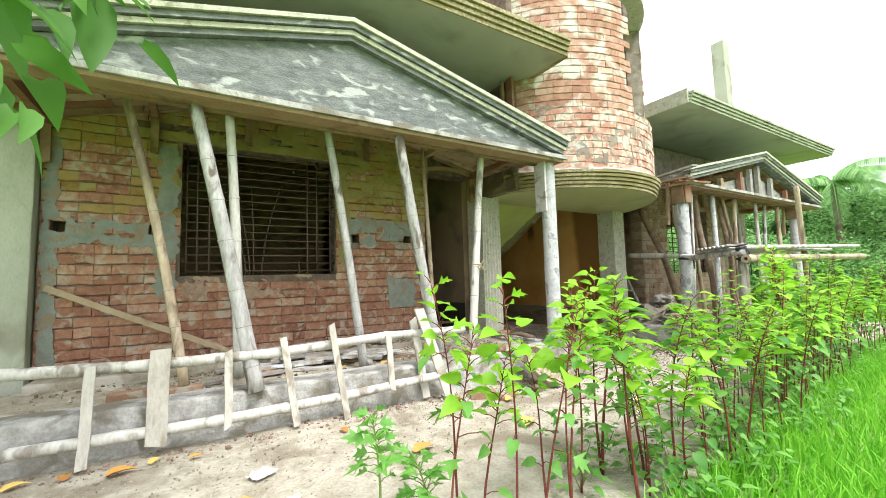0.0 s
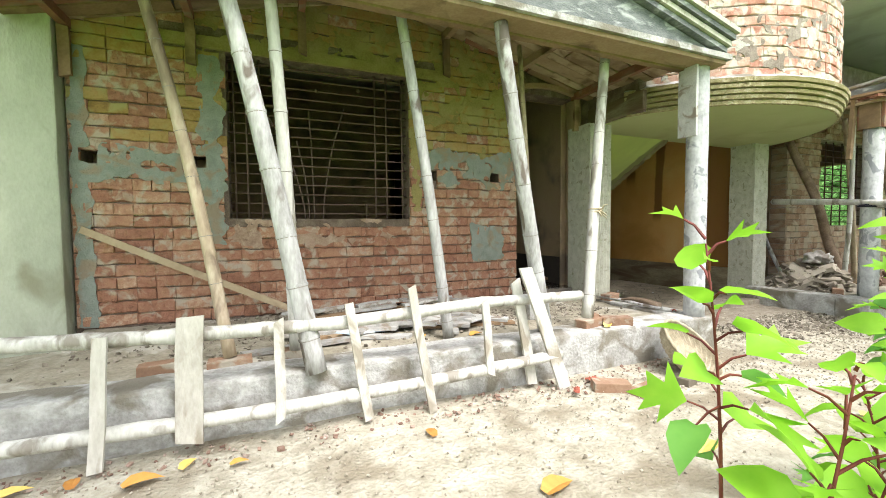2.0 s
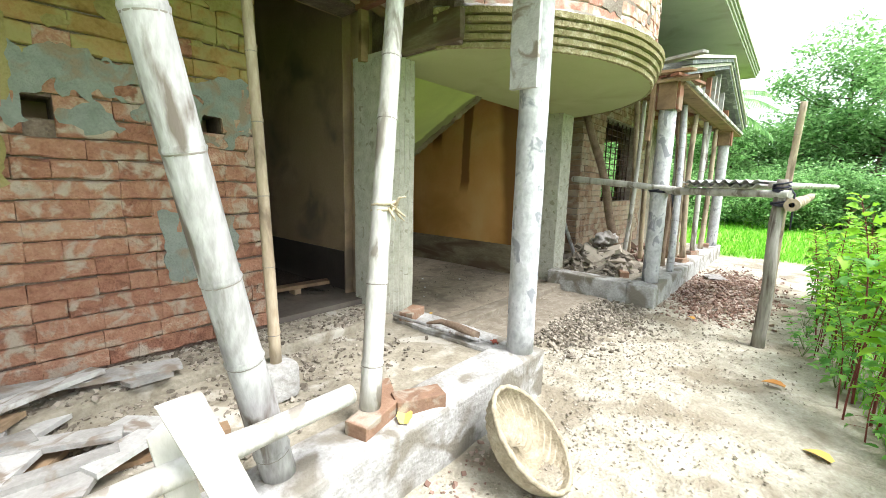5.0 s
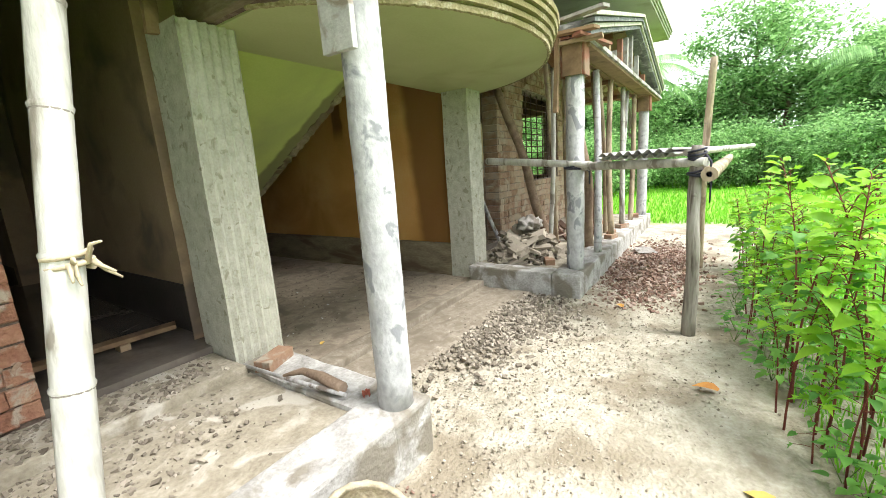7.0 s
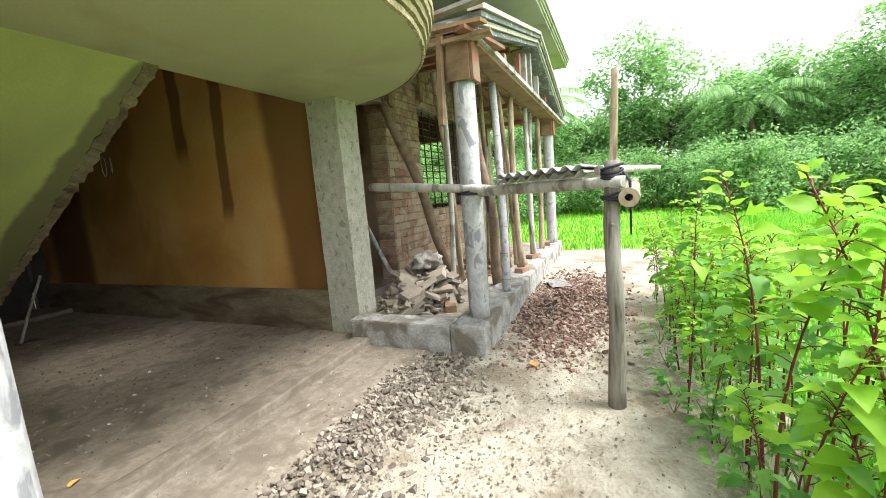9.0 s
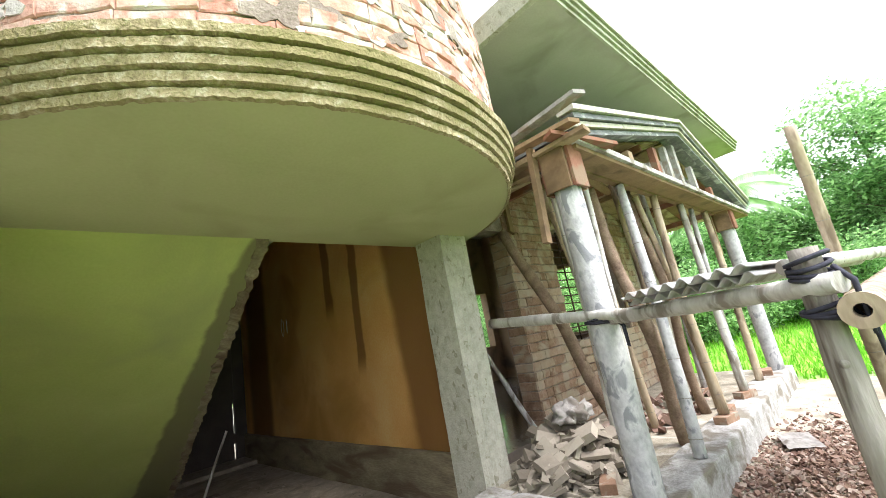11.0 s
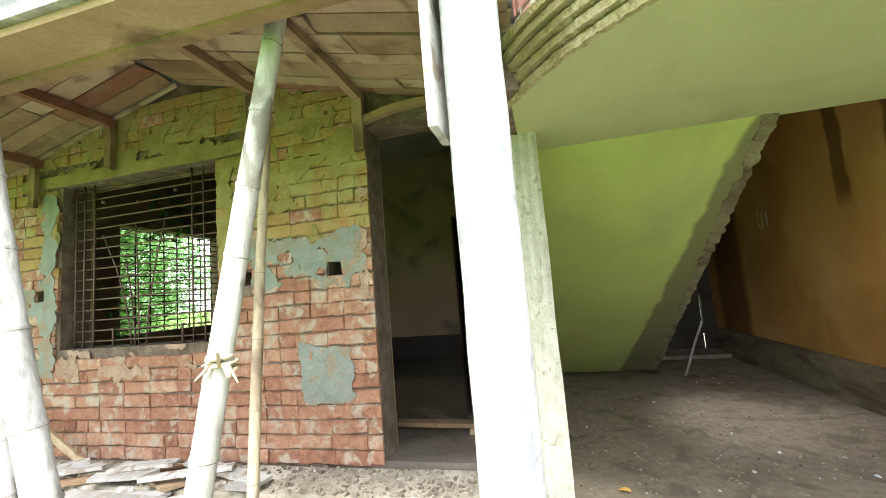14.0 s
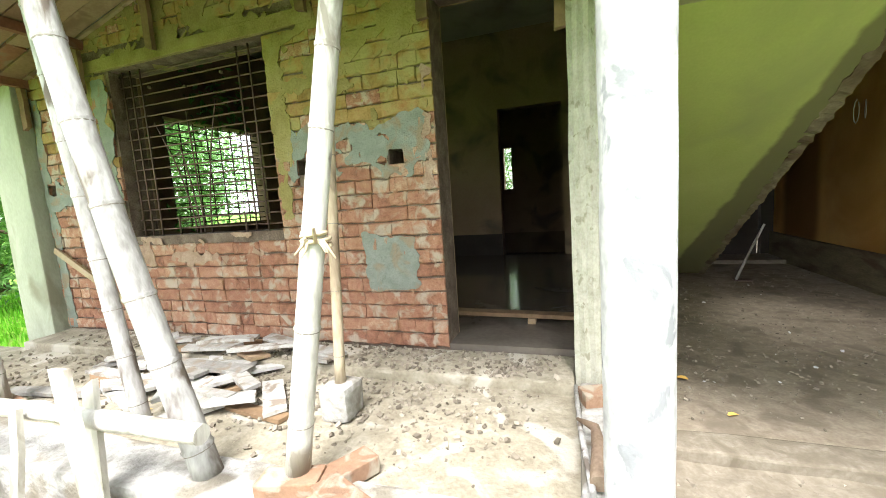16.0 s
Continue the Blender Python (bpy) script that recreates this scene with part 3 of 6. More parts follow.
# ---- round tower ----
def tower_outline(r, a0=209.0, a1=355.0, step=3.0):
    k = int((a1 - a0) / step)
    pts = [(TC[0] + r * math.cos(radians(a0 + (a1 - a0) * i / k)), TC[1] + r * math.sin(radians(a0 + (a1 - a0) * i / k))) for i in range(k + 1)]
    return pts


def ring_wall(r0, r1, z0, z1, a0=209.0, a1=355.0):
    bm = bmesh.new()
    o, n_ = tower_outline(r1, a0, a1), tower_outline(r0, a0, a1)
    rows = [[bm.verts.new((*p, z)) for p in pts] for pts, z in ((o, z0), (o, z1), (n_, z1), (n_, z0))]
    for a, b in zip(rows, rows[1:] + rows[:1]):
        for j in range(len(o) - 1):
            bm.faces.new((a[j], a[j + 1], b[j + 1], b[j]))
    for j in (0, -1):
        bm.faces.new([r[j] for r in rows] if j else [r[j] for r in rows][::-1])
    return bm


SOF = 2.27
bm = bmesh.new()
pts = tower_outline(TR - 0.01)
ring = [(pts[0][0], 5.10)] + pts + [(6.78, 5.10)]
lo = [bm.verts.new((x, y, SOF)) for x, y in ring]
hi = [bm.verts.new((x, y, SOF + 0.2)) for x, y in ring]
bm.faces.new(lo[::-1])
bm.faces.new(hi)
for j in range(len(ring)):
    bm.faces.new((lo[j], lo[(j + 1) % len(ring)], hi[(j + 1) % len(ring)], hi[j]))
structure("soffit_tower", bm, SOFFIT, "smooth pale plastered underside of the round landing", "ceiling")

bm = bmesh.new()
prof = [(0.0, 0.0), (0.020, 0.004), (0.024, 0.036), (0.004, 0.046), (0.040, 0.052), (0.044, 0.085), (0.022, 0.095), (0.060, 0.101), (0.064, 0.134), (0.040, 0.144), (0.080, 0.150), (0.084, 0.183), (0.056, 0.193), (0.094, 0.199), (0.098, 0.236), (0.075, 0.252), (0.03, 0.278), (0.0, 0.29)]
cols = []
k = 360
for i in range(k + 1):
    a = radians(207 + (355 - 207) * i / k)
    col = []
    for j, (o, z) in enumerate(prof):
        w = 0.004 * noise.noise(Vector((math.cos(a) * 14, math.sin(a) * 14, z * 45))) + 0.0035 * noise.noise(Vector((math.cos(a) * 110, math.sin(a) * 110, z * 120))) + (0.012 * noise.noise(Vector((math.cos(a) * 25, math.sin(a) * 25, z * 40))) if j > 14 else 0) + (0.007 * noise.noise(Vector((math.cos(a) * 60, math.sin(a) * 60, 3))) if j < 2 else 0)
        r = TR - 0.01 + o + w
        col.append(bm.verts.new((TC[0] + r * math.cos(a), TC[1] + r * math.sin(a), SOF - 0.005 + z + w * 0.5)))
    cols.append(col)
for a, b in zip(cols, cols[1:]):
    for j in range(len(prof) - 1):
        bm.faces.new((a[j], b[j], b[j + 1], a[j + 1])).material_index = 1 if j > 13 else 0
structure("moulding_tower", bm, MOULD_CEMENT, "mossy stepped cement moulding round the tower foot", "trim").data.materials.append(CURB)
TB = SOF + 0.245
tower_low = structure("wall_tower", ring_wall(TR - 0.24, TR + 0.0, SOF + 0.2, 3.42), MORTAR_PALE, "round brick tower wall over the landing")
structure("wall_tower_high", ring_wall(TR - 0.24, TR + 0.0, 3.42, 7.0, 209, 268), MORTAR_PALE, "round brick tower wall beside the opening")
structure("wall_tower_edge", ring_wall(TR - 0.24, TR + 0.0, 3.42, 7.0, 318, 355), MORTAR_PALE, "round brick tower wall at the opening's far side")
structure("lintel_tower", ring_wall(TR - 0.22, TR + 0.02, 5.35, 5.55, 266, 320), CONCRETE, "grey concrete lintel over the tower opening", "trim")
structure("tower_flank", boxes((3.535, 4.20, SOF + 0.012, 3.64, 5.10, 7.0)), MORTAR, "raw brick flank of the tower")
structure("tower_back", boxes((3.45, 5.12, 3.52, 6.78, 5.32, 7.0)), MORTAR_PALE, "brick wall at the back of the tower")
structure("beam_tower_side", worn_box(3.505, 4.12, SOF + 0.008, 3.56, 4.90, SOF + 0.20, 0.2, 0.01, 0.01), DADO, "rough dark cement beam at the landing's side", "beam")

# ---- stair flight ----
bm = bmesh.new()
y0, z0, y1, z1 = 5.05, 2.27, 8.80, 0.10
n_steps = 11
prof = [(y0, z0), (y1, z1)]
top = []
for i in range(n_steps):
    yy = y1 - (y1 - y0) * i / n_steps
    zz = z1 + (z0 - z1) * i / n_steps
    top += [(yy + 0.02, zz + 0.13), (yy + 0.02, zz + 0.33)] if i else [(yy + 0.02, zz), (yy + 0.02, zz + 0.28)]
poly = [(y0, z0)] + [(y1, z1)] + top + [(y0, z0 + 0.3)]
lo = [bm.verts.new((3.63, y, z)) for y, z in poly]
hi = [bm.verts.new((5.02, y, z)) for y, z in poly]
bm.faces.new(lo)
bm.faces.new(hi[::-1])
for j in range(len(poly)):
    bm.faces.new((lo[j], lo[(j + 1) % len(poly)], hi[(j + 1) % len(poly)], hi[j]))
bmesh.ops.recalc_face_normals(bm, faces=bm.faces[:])
structure("stair_flight", bm, FLIGHT, "yellow-green tinted underside of a concrete stair flight", "stairs")


bm = bmesh.new()
k = 160
rough = []
for i in range(k + 1):
    u = i / k
    y, z = y0 + (y1 - y0) * u, z0 + (z1 - z0) * u
    row = []
    for dx, dz in ((-0.06, -0.004), (0.012, -0.016), (0.022, 0.10), (-0.05, 0.11)):
        p = Vector((dx * 9, u * 70, dz * 9))
        row.append(bm.verts.new((5.02 + dx + 0.030 * noise.noise(p), y + 0.01 * noise.noise(p + Vector((5, 0, 0))), z + dz + 0.022 * noise.noise(p + Vector((9, 0, 0))))))
    rough.append(row)
for a, b in zip(rough, rough[1:]):
    for j in range(4):
        bm.faces.new((a[j], b[j], b[(j + 1) % 4], a[(j + 1) % 4]))
bm.faces.new(rough[0])
bm.faces.new(rough[-1][::-1])
bmesh.ops.recalc_face_normals(bm, faces=bm.faces[:])
structure("stair_edge", bm, DADO, "rough dark unfinished edge of the stair flight", "trim")


# ---- gable roofs over the verandas ----
def gable(apex, half, name, panel, label):
    bm = bmesh.new()
    for s in (-1, 1):
        e = apex + s * half
        pts = [(apex, EAVE + RISE + 0.045), (e, EAVE + 0.045), (e, EAVE + 0.145), (apex, EAVE + RISE + 0.145)]
        a = [bm.verts.new((x, 3.42, z)) for x, z in pts]
        b = [bm.verts.new((x, FACE + 0.02, z)) for x, z in pts]
        bm.faces.new(a if s < 0 else a[::-1])
        bm.faces.new(b if s > 0 else b[::-1])
        for j in range(4):
            f = (a[j], b[j], b[(j + 1) % 4], a[(j + 1) % 4])
            bm.faces.new(f if s > 0 else f[::-1])
    bmesh.ops.recalc_face_normals(bm, faces=bm.faces[:])
    roof = structure("roof_" + name, bm, PEDIMENT, label, "roof")
    for i in range(4):
        bm = bmesh.new()
        for s in (-1, 1):
            up, out = 0.048 * i, 0.022 * (i + 1)
            pts = [(apex, EAVE + RISE + up), (apex + s * (half + 0.02 * i), EAVE + up), (apex + s * (half + 0.02 * i), EAVE + up + 0.04), (apex, EAVE + RISE + up + 0.04)]
            a = [bm.verts.new((x, 3.42 - out, z)) for x, z in pts]
            b = [bm.verts.new((x, 3.46, z)) for x, z in pts]
            bm.faces.new(a)
            bm.faces.new(b[::-1])
            for j in range(4):
                bm.faces.new((a[j], b[j], b[(j + 1) % 4], a[(j + 1) % 4]))
        bmesh.ops.recalc_face_normals(bm, faces=bm.faces[:])
        part("moulding", bm, CONCRETE if i % 2 else PEDIMENT, roof)
    bm = boxes((apex - half - 0.04, 3.38, EAVE - 0.06, apex + half + 0.04, 3.58, EAVE - 0.015))
    part("edge_board", bm, CURB, roof, "pale cement edge along the pediment foot")
    bm = boxes((apex - half, 3.41, EAVE - 0.095, apex + half, 3.60, EAVE - 0.062))
    part("form_board", bm, PLANK_WARM, roof, "rough plank formwork under the pediment edge")
    if panel:
        bm = bmesh.new()
        for y, rev in ((3.45, 0), (3.55, 1)):
            v = [bm.verts.new(p) for p in ((apex - half, y, EAVE - 0.014), (apex + half, y, EAVE - 0.014), (apex, y, EAVE + RISE))]
            bm.faces.new(v[::-1] if rev else v)
        part("pediment_panel", bm, PEDIMENT, roof, "freshly rendered grey cement pediment")
    return roof


gable(APEX, HALF, "veranda", True, "gabled concrete veranda roof with moulded edges")
gable(APEX2, HALF2, "wing_veranda", False, "gabled concrete roof of the wing veranda in formwork")


# ---- bamboo, timber and other loose-thing makers ----
NODE = {}


def node_ring(material):
    if material.name not in NODE:
        bm = bmesh.new()
        seg, rows = 14, [(0.99, -0.013), (1.02, -0.011), (1.02, -0.008), (1.065, -0.004), (1.085, 0.004), (0.97, 0.013)]
        rings = [[bm.verts.new((math.cos(2 * math.pi * k / seg) * r, math.sin(2 * math.pi * k / seg) * r, z)) for k in range(seg)] for r, z in rows]
        for i, (a, b) in enumerate(zip(rings, rings[1:])):
            for k in range(seg):
                f = bm.faces.new((a[k], a[(k + 1) % seg], b[(k + 1) % seg], b[k]))
                f.smooth = True
                f.material_index = 1 if i < 2 else 0
        me = bpy.data.meshes.new("node")
        bm.to_mesh(me)
        bm.free()
        me.materials.append(material)
        me.materials.append(NODE_SCAR)
        NODE[material.name] = me
    return NODE[material.name]


def bamboo(base, top, r, material, label, bend=0.03, gap=0.30, name="bamboo_pole", category="bamboo pole", group="props under the roof", taper=0.82, seed=0, hollow=False):
    """One culm with a slight bow and proud rings at its nodes."""
    base, top = Vector(base), Vector(top)
    q = random.Random(seed + int(base.x * 100))
    ln = (top - base).length
    side = Vector((q.uniform(-1, 1), q.uniform(-1, 1), 0)).normalized() * bend
    k = max(6, int(ln / 0.12))
    def at(u):
        return (top - base) * u + side * math.sin(math.pi * u)
    th = thing(name, label, category, base, group)
    bm = bmesh.new()
    tube(bm, [at(i / k) for i in range(k + 1)], [r * (1 - (1 - taper) * i / k) * (1 + 0.03 * noise.noise(Vector((i * 0.7, seed, base.x)))) for i in range(k + 1)], 12, cap=not hollow)
    part("culm", bm, material, th)
    s = q.uniform(0.1, 0.2)
    while s < ln - 0.05:
        u = s / ln
        nd = new("node", node_ring(material))
        nd.parent = th
        d = (at(min(1, u + 0.02)) - at(max(0, u - 0.02))).normalized()
        nd.matrix_basis = Matrix.Translation(at(u)) @ d.to_track_quat("Z", "Y").to_matrix().to_4x4() @ Matrix.Diagonal((r * (1 - (1 - taper) * u), r * (1 - (1 - taper) * u), 1, 1))
        s += gap * q.uniform(0.8, 1.2)
    return th


def pole_of_wood(base, top, r, material, label, bend=0.05, seed=0, category="wooden prop", group="props under the wing roof", name="wooden_prop"):
    base, top = Vector(base), Vector(top)
    bm = bmesh.new()
    q = random.Random(seed)
    k = 12
    ph = q.uniform(0, 6)
    pts = [(top - base) * (i / k) + Vector((math.sin(i * 0.6 + ph), math.cos(i * 0.5 + ph), 0)) * bend * math.sin(math.pi * i / k) for i in range(k + 1)]
    tube(bm, pts, [r * (1.1 - 0.25 * i / k) * q.uniform(0.93, 1.07) for i in range(k + 1)], 10)
    th = thing(name, label, category, base, group)
    part("shaft", bm, material, th)
    for j in range(3):
        u = q.uniform(0.2, 0.85)
        d = Vector((q.gauss(0, 1), q.gauss(0, 1), 0.4)).normalized()
        p = pts[int(u * k)]
        bm = bmesh.new()
        tube(bm, [p, p + d * r * 1.02, p + d * r * 1.12], [r * 0.42, r * 0.26, r * 0.08], 9)
        part("branch_stub", bm, material, th)
    return th


def plank_mesh(l, w, t, seed=0, skew=0.02):
    q = random.Random(seed)
    bm = bmesh.new()
    xs = [-l / 2, -l / 6, l / 6, l / 2]
    rows = []
    for i, x in enumerate(xs):
        dy, dz = q.uniform(-0.004, 0.004), q.uniform(-0.004, 0.004)
        e = q.uniform(-skew, skew)
        rows.append([bm.verts.new((x + (e if y > 0 else -e) * (i in (0, 3)), y * w / 2 + dy, z * t + dz)) for y, z in ((-1, 0), (1, 0), (1, 1), (-1, 1))])
    for a, b in zip(rows, rows[1:]):
        for j in range(4):
            bm.faces.new((a[j], b[j], b[(j + 1) % 4], a[(j + 1) % 4]))
    bm.faces.new(rows[0])
    bm.faces.new(rows[-1][::-1])
    bmesh.ops.recalc_face_normals(bm, faces=bm.faces[:])
    return bm


def plank_between(a, b, w, t, material, parent, name="plank", label="", seed=0, face=(0, 0, 1)):
    a, b = Vector(a), Vector(b)
    d = (b - a)
    x = d.normalized()
    y = Vector(face).cross(x).normalized()
    z = x.cross(y)
    bm = plank_mesh(d.length, w, t, seed)
    m = Matrix((x, y, z)).transposed().to_4x4()
    m.translation = (a + b) / 2
    for v in bm.verts:
        v.co = m @ v.co
    bm.normal_update()
    return part(name, bm, material, parent, label)


def brick_block(at, rz, label, material=BRICK_LOOSE, size=(0.235, 0.11, 0.07), name="loose_brick", tilt=0):
    l, w, h = size
    bm = worn_box(-l / 2, -w / 2, 0, l / 2, w / 2, h, 0.06, 0.004, 0.006, seed=int(at[0] * 10))
    ob = mesh_object(name, bm, material)
    ob.matrix_basis = pose(*at, tilt, 0, rz)
    return tagged(ob, label, "brick", "loose bricks")


def grille(x0, x1, z0, z1, rows, verticals, r, material, label, bent=0, depth=0.0):
    """Window bars in the plane y = 0 of its own frame."""
    g = thing("window_grille", label, "window grille")
    for i in range(rows):
        z = z0 + (z1 - z0) * (i + 0.6) / rows
        bm = bmesh.new()
        k = 8
        tube(bm, [(x0 + (x1 - x0) * j / k, 0.003 * noise.noise(Vector((j, i, x0))), z + 0.004 * noise.noise(Vector((j, i * 3, 5)))) for j in range(k + 1)], r, 5)
        part("cross_bar", bm, material, g)
    for j, u in enumerate(verticals):
        bm = bmesh.new()
        tube(bm, [(x0 + (x1 - x0) * u, -0.012, z0), (x0 + (x1 - x0) * u, -0.012, z1)], r * 1.2, 5)
        part("upright_bar", bm, material, g)
    return g


# ---- veranda: round column, bamboo props ----
def round_column(x, y, z0, z1, r, label, lean=(0.0, 0.0)):
    bm = bmesh.new()
    k = 14
    tube(bm, [(lean[0] * i / k + 0.004 * noise.noise(Vector((i, x, 0))), lean[1] * i / k + 0.004 * noise.noise(Vector((i, x, 9))), z0 + (z1 - z0) * i / k) for i in range(k + 1)], [r * (1 + 0.02 * noise.noise(Vector((i * 0.9, x, 3)))) for i in range(k + 1)], 24)
    ob = mesh_object("round_column", bm, PIPE_CONCRETE)
    ob.location = (x, y, 0)
    return tagged(ob, label, "column")


col = round_column(3.528, 3.565, 0.27, 2.56, 0.086, "pale mottled round cast concrete veranda column")
form = thing("column_form", "grey plank box nailed round the column top", "formwork", (3.54, 3.60, 1.87))
for dx, dy, w, h0, h1, rz in ((-0.128, -0.03, 0.17, 0.0, 0.60, 90), (-0.022, 0.075, 0.15, 0.2, 0.60, 0)):
    bm = worn_box(-w / 2, -0.014, h0, w / 2, 0.014, h1, 0.2, 0.003, 0.003)
    b = part("board", bm, PLANK, form)
    b.matrix_basis = pose(dx, dy, 0, 0, 0, rz)

bamboo((-0.20, 3.76, 0.335), (-0.70, 3.95, 2.84), 0.037, BAMBOO_TAN, "slim tan bamboo prop leaning under the veranda roof", 0.06, seed=1)
bamboo((0.26, 3.42, 0.29), (-0.17, 3.62, 2.465), 0.058, BAMBOO_GREY, "thick greyish bamboo prop leaning on the curb", 0.02, 0.34, seed=2)
bamboo((0.17, 3.78, 0.335), (0.07, 3.69, 2.465), 0.043, BAMBOO_PALE, "upright pale bamboo prop standing on a brick", 0.015, seed=3)
bamboo((1.245, 3.84, 0.262), (0.83, 3.845, 2.98), 0.042, BAMBOO_GREY, "leaning pale bamboo prop with side knots", 0.02, seed=4)
bamboo((1.945, 3.605, 0.29), (1.50, 3.51, 2.465), 0.058, BAMBOO_GREY, "thick weathered bamboo prop leaning off the curb", 0.02, 0.34, seed=5)
bamboo((2.37, 3.63, 0.36), (2.73, 3.82, 2.73), 0.047, BAMBOO_PALE, "whitish bamboo prop with a frayed rope knot", 0.008, 0.34, seed=6)
knot = thing("rope_knot", "frayed straw rope knotted round a bamboo prop", "rope", (2.505, 3.70, 1.22))
bm = bmesh.new()
tube(bm, [(math.cos(a) * 0.049, math.sin(a) * 0.049, 0.004 * a - 0.02) for a in [i * 0.5 for i in range(26)]], 0.008, 6)
part("coil", bm, FIBRE, knot)
for i in range(7):
    q = random.Random(i)
    bm = bmesh.new()
    a = -1.3 + q.uniform(-0.7, 0.9)
    e = Vector((math.cos(a) * q.uniform(0.07, 0.11), math.sin(a) * q.uniform(0.07, 0.11), q.uniform(-0.07, 0.06)))
    tube(bm, [Vector((math.cos(a) * 0.05, math.sin(a) * 0.05, 0)), e * 0.7 + Vector((0, 0, 0.01)), e], [0.008, 0.006, 0.003], 5)
    part("strand", bm, FIBRE, knot)

for at, rz, lb in (((-0.20, 3.74, 0.265), 4, "brick under a bamboo prop"), ((0.17, 3.80, 0.265), -8, "dusty brick propping up a bamboo pole"),
                   ((2.36, 3.60, 0.295), 15, "mossy brick at the foot of a prop"), ((2.60, 3.56, 0.295), -25, "orange brick lying on the curb"),
                   ((2.52, 3.72, 0.28), 60, "half-buried brick beside the curb"), ((3.50, 4.52, 0.285), 20, "dusty whole brick lying by the column"),
                   ((-0.55, 3.82, 0.265), 8, "red brick lying on the veranda floor"), ((2.12, 3.13, -0.015), -28, "broken brick lying on the sand"),
                   ((2.30, 3.02, -0.045), 10, "half-buried brick piece on the sand"), ((-1.72, 3.95, 0.265), 12, "dark brick lying at the veranda end"), ((-1.62, 4.15, 0.265), 70, "dark brick lying at the veranda end"), ((-1.80, 4.30, 0.265), 30, "dark brick lying at the veranda end")):
    brick_block(at, rz, lb)
stone_lump = brick_block((2.68, 3.0, -0.015), 12, "brown clod of earth beside the basket", RUBBLE, (0.12, 0.09, 0.06), "earth_clod")
tagged(stone_lump, category="clod", group="loose clods")

# ---- board slanting across the wall ----
slant = thing("slanting_board", "long brown board slanting against the brick wall", "board", (-1.28, 4.93, 1.10))
plank_between((0, 0, 0), (1.50, -0.11, -0.72), 0.052, 0.022, PLANK_DUSTY, slant, "board", face=(0, -1, 0.1))

# ---- thin prop on a block ----
bamboo((2.22, 4.17, 0.44), (2.23, 4.40, 2.80), 0.028, BAMBOO_TAN, "thin tan bamboo prop standing on a concrete block", 0.015, seed=7)
blk = mesh_object("concrete_block", worn_box(-0.085, -0.085, 0.0, 0.085, 0.085, 0.18, 0.05, 0.012, 0.03), CURB)
blk.location = (2.22, 4.17, 0.265)
tagged(blk, "rough whitish concrete block under a thin prop", "block")

# ---- ladder of bamboo and boards ----
lad = thing("bamboo_ladder", "pale bamboo ladder with nailed board rungs lying along the curb", "ladder", (0, 3.37, 0.0))


def rail(pts, r, nm):
    bm = bmesh.new()
    out, rad = [], []
    pts = [Vector(p) for p in pts]
    for a, b in zip(pts, pts[1:]):
        for i in range(10):
            out.append(a.lerp(b, i / 10))
            rad.append(r * (1.12 if i % 5 == 0 else 1.0) * (1 + 0.03 * noise.noise(Vector((len(out), r, 0)))))
    out.append(pts[-1])
    rad.append(r)
    tube(bm, out, rad, 10)
    part(nm, bm, BAMBOO_PALE, lad)


rail([(-1.10, 0.04, 0.595), (-0.4, 0.045, 0.565), (0.4, 0.045, 0.555), (1.3, 0.05, 0.60), (2.14, 0.08, 0.585)], 0.036, "upper_rail")
rail([(-1.10, -0.03, 0.165), (0.02, -0.035, 0.15), (0.9, -0.04, 0.17), (1.86, -0.045, 0.215)], 0.036, "lower_rail")
for i, (xu, zu, xl, zl, w) in enumerate(((-0.68, 0.60, -0.69, 0.02, 0.055), (-0.33, 0.665, -0.34, 0.07, 0.115), (0.07, 0.61, 0.07, 0.10, 0.05), (0.43, 0.67, 0.52, 0.03, 0.05), (0.80, 0.74, 0.90, 0.0, 0.05), (1.29, 0.62, 1.30, 0.16, 0.05), (1.60, 0.82, 1.86, -0.005, 0.09), (1.58, 0.72, 1.66, 0.02, 0.07))):
    off = -0.042 if i != 7 else 0.05
    plank_between((xl, off - 0.02 - (0.02 if zl < 0.05 else 0), zl), (xu, off + 0.045, zu), w, 0.022, RUNG_WOOD, lad, "rung", seed=i, face=(0, -1, 0.05))

# ---- wicker basket tipped against the curb ----
bk = thing("wicker_basket", "shallow round wicker basket tipped against the curb", "basket", (2.83, 3.25, 0.135))
bk.matrix_basis = pose(2.90, 3.22, 0.085, 36, 26, -12)
bm = bmesh.new()
rows, seg = 12, 48
grid = []
for i in range(rows + 1):
    u = i / rows
    r, z = 0.25 * math.sin(u * math.pi / 2) ** 0.85, 0.13 * u ** 2.4
    grid.append([bm.verts.new((math.cos(2 * math.pi * k / seg) * max(r, 0.004), math.sin(2 * math.pi * k / seg) * max(r, 0.004), z + 0.005 * (1 if (k + i) % 2 else -1))) for k in range(seg)])
for a, b in zip(grid, grid[1:]):
    for k in range(seg):
        bm.faces.new((a[k], a[(k + 1) % seg], b[(k + 1) % seg], b[k]))
bowl = part("bowl", bm, WICKER, bk)
sol = bowl.modifiers.new("thick", "SOLIDIFY")
sol.thickness = 0.012
bm = bmesh.new()
loop = [(math.cos(2 * math.pi * k / 48) * 0.25, math.sin(2 * math.pi * k / 48) * 0.25, 0.132) for k in range(49)]
tube(bm, loop, [0.015 if k % 2 else 0.011 for k in range(49)], 6)
part("rim", bm, WICKER, bk, "bound wicker rim")

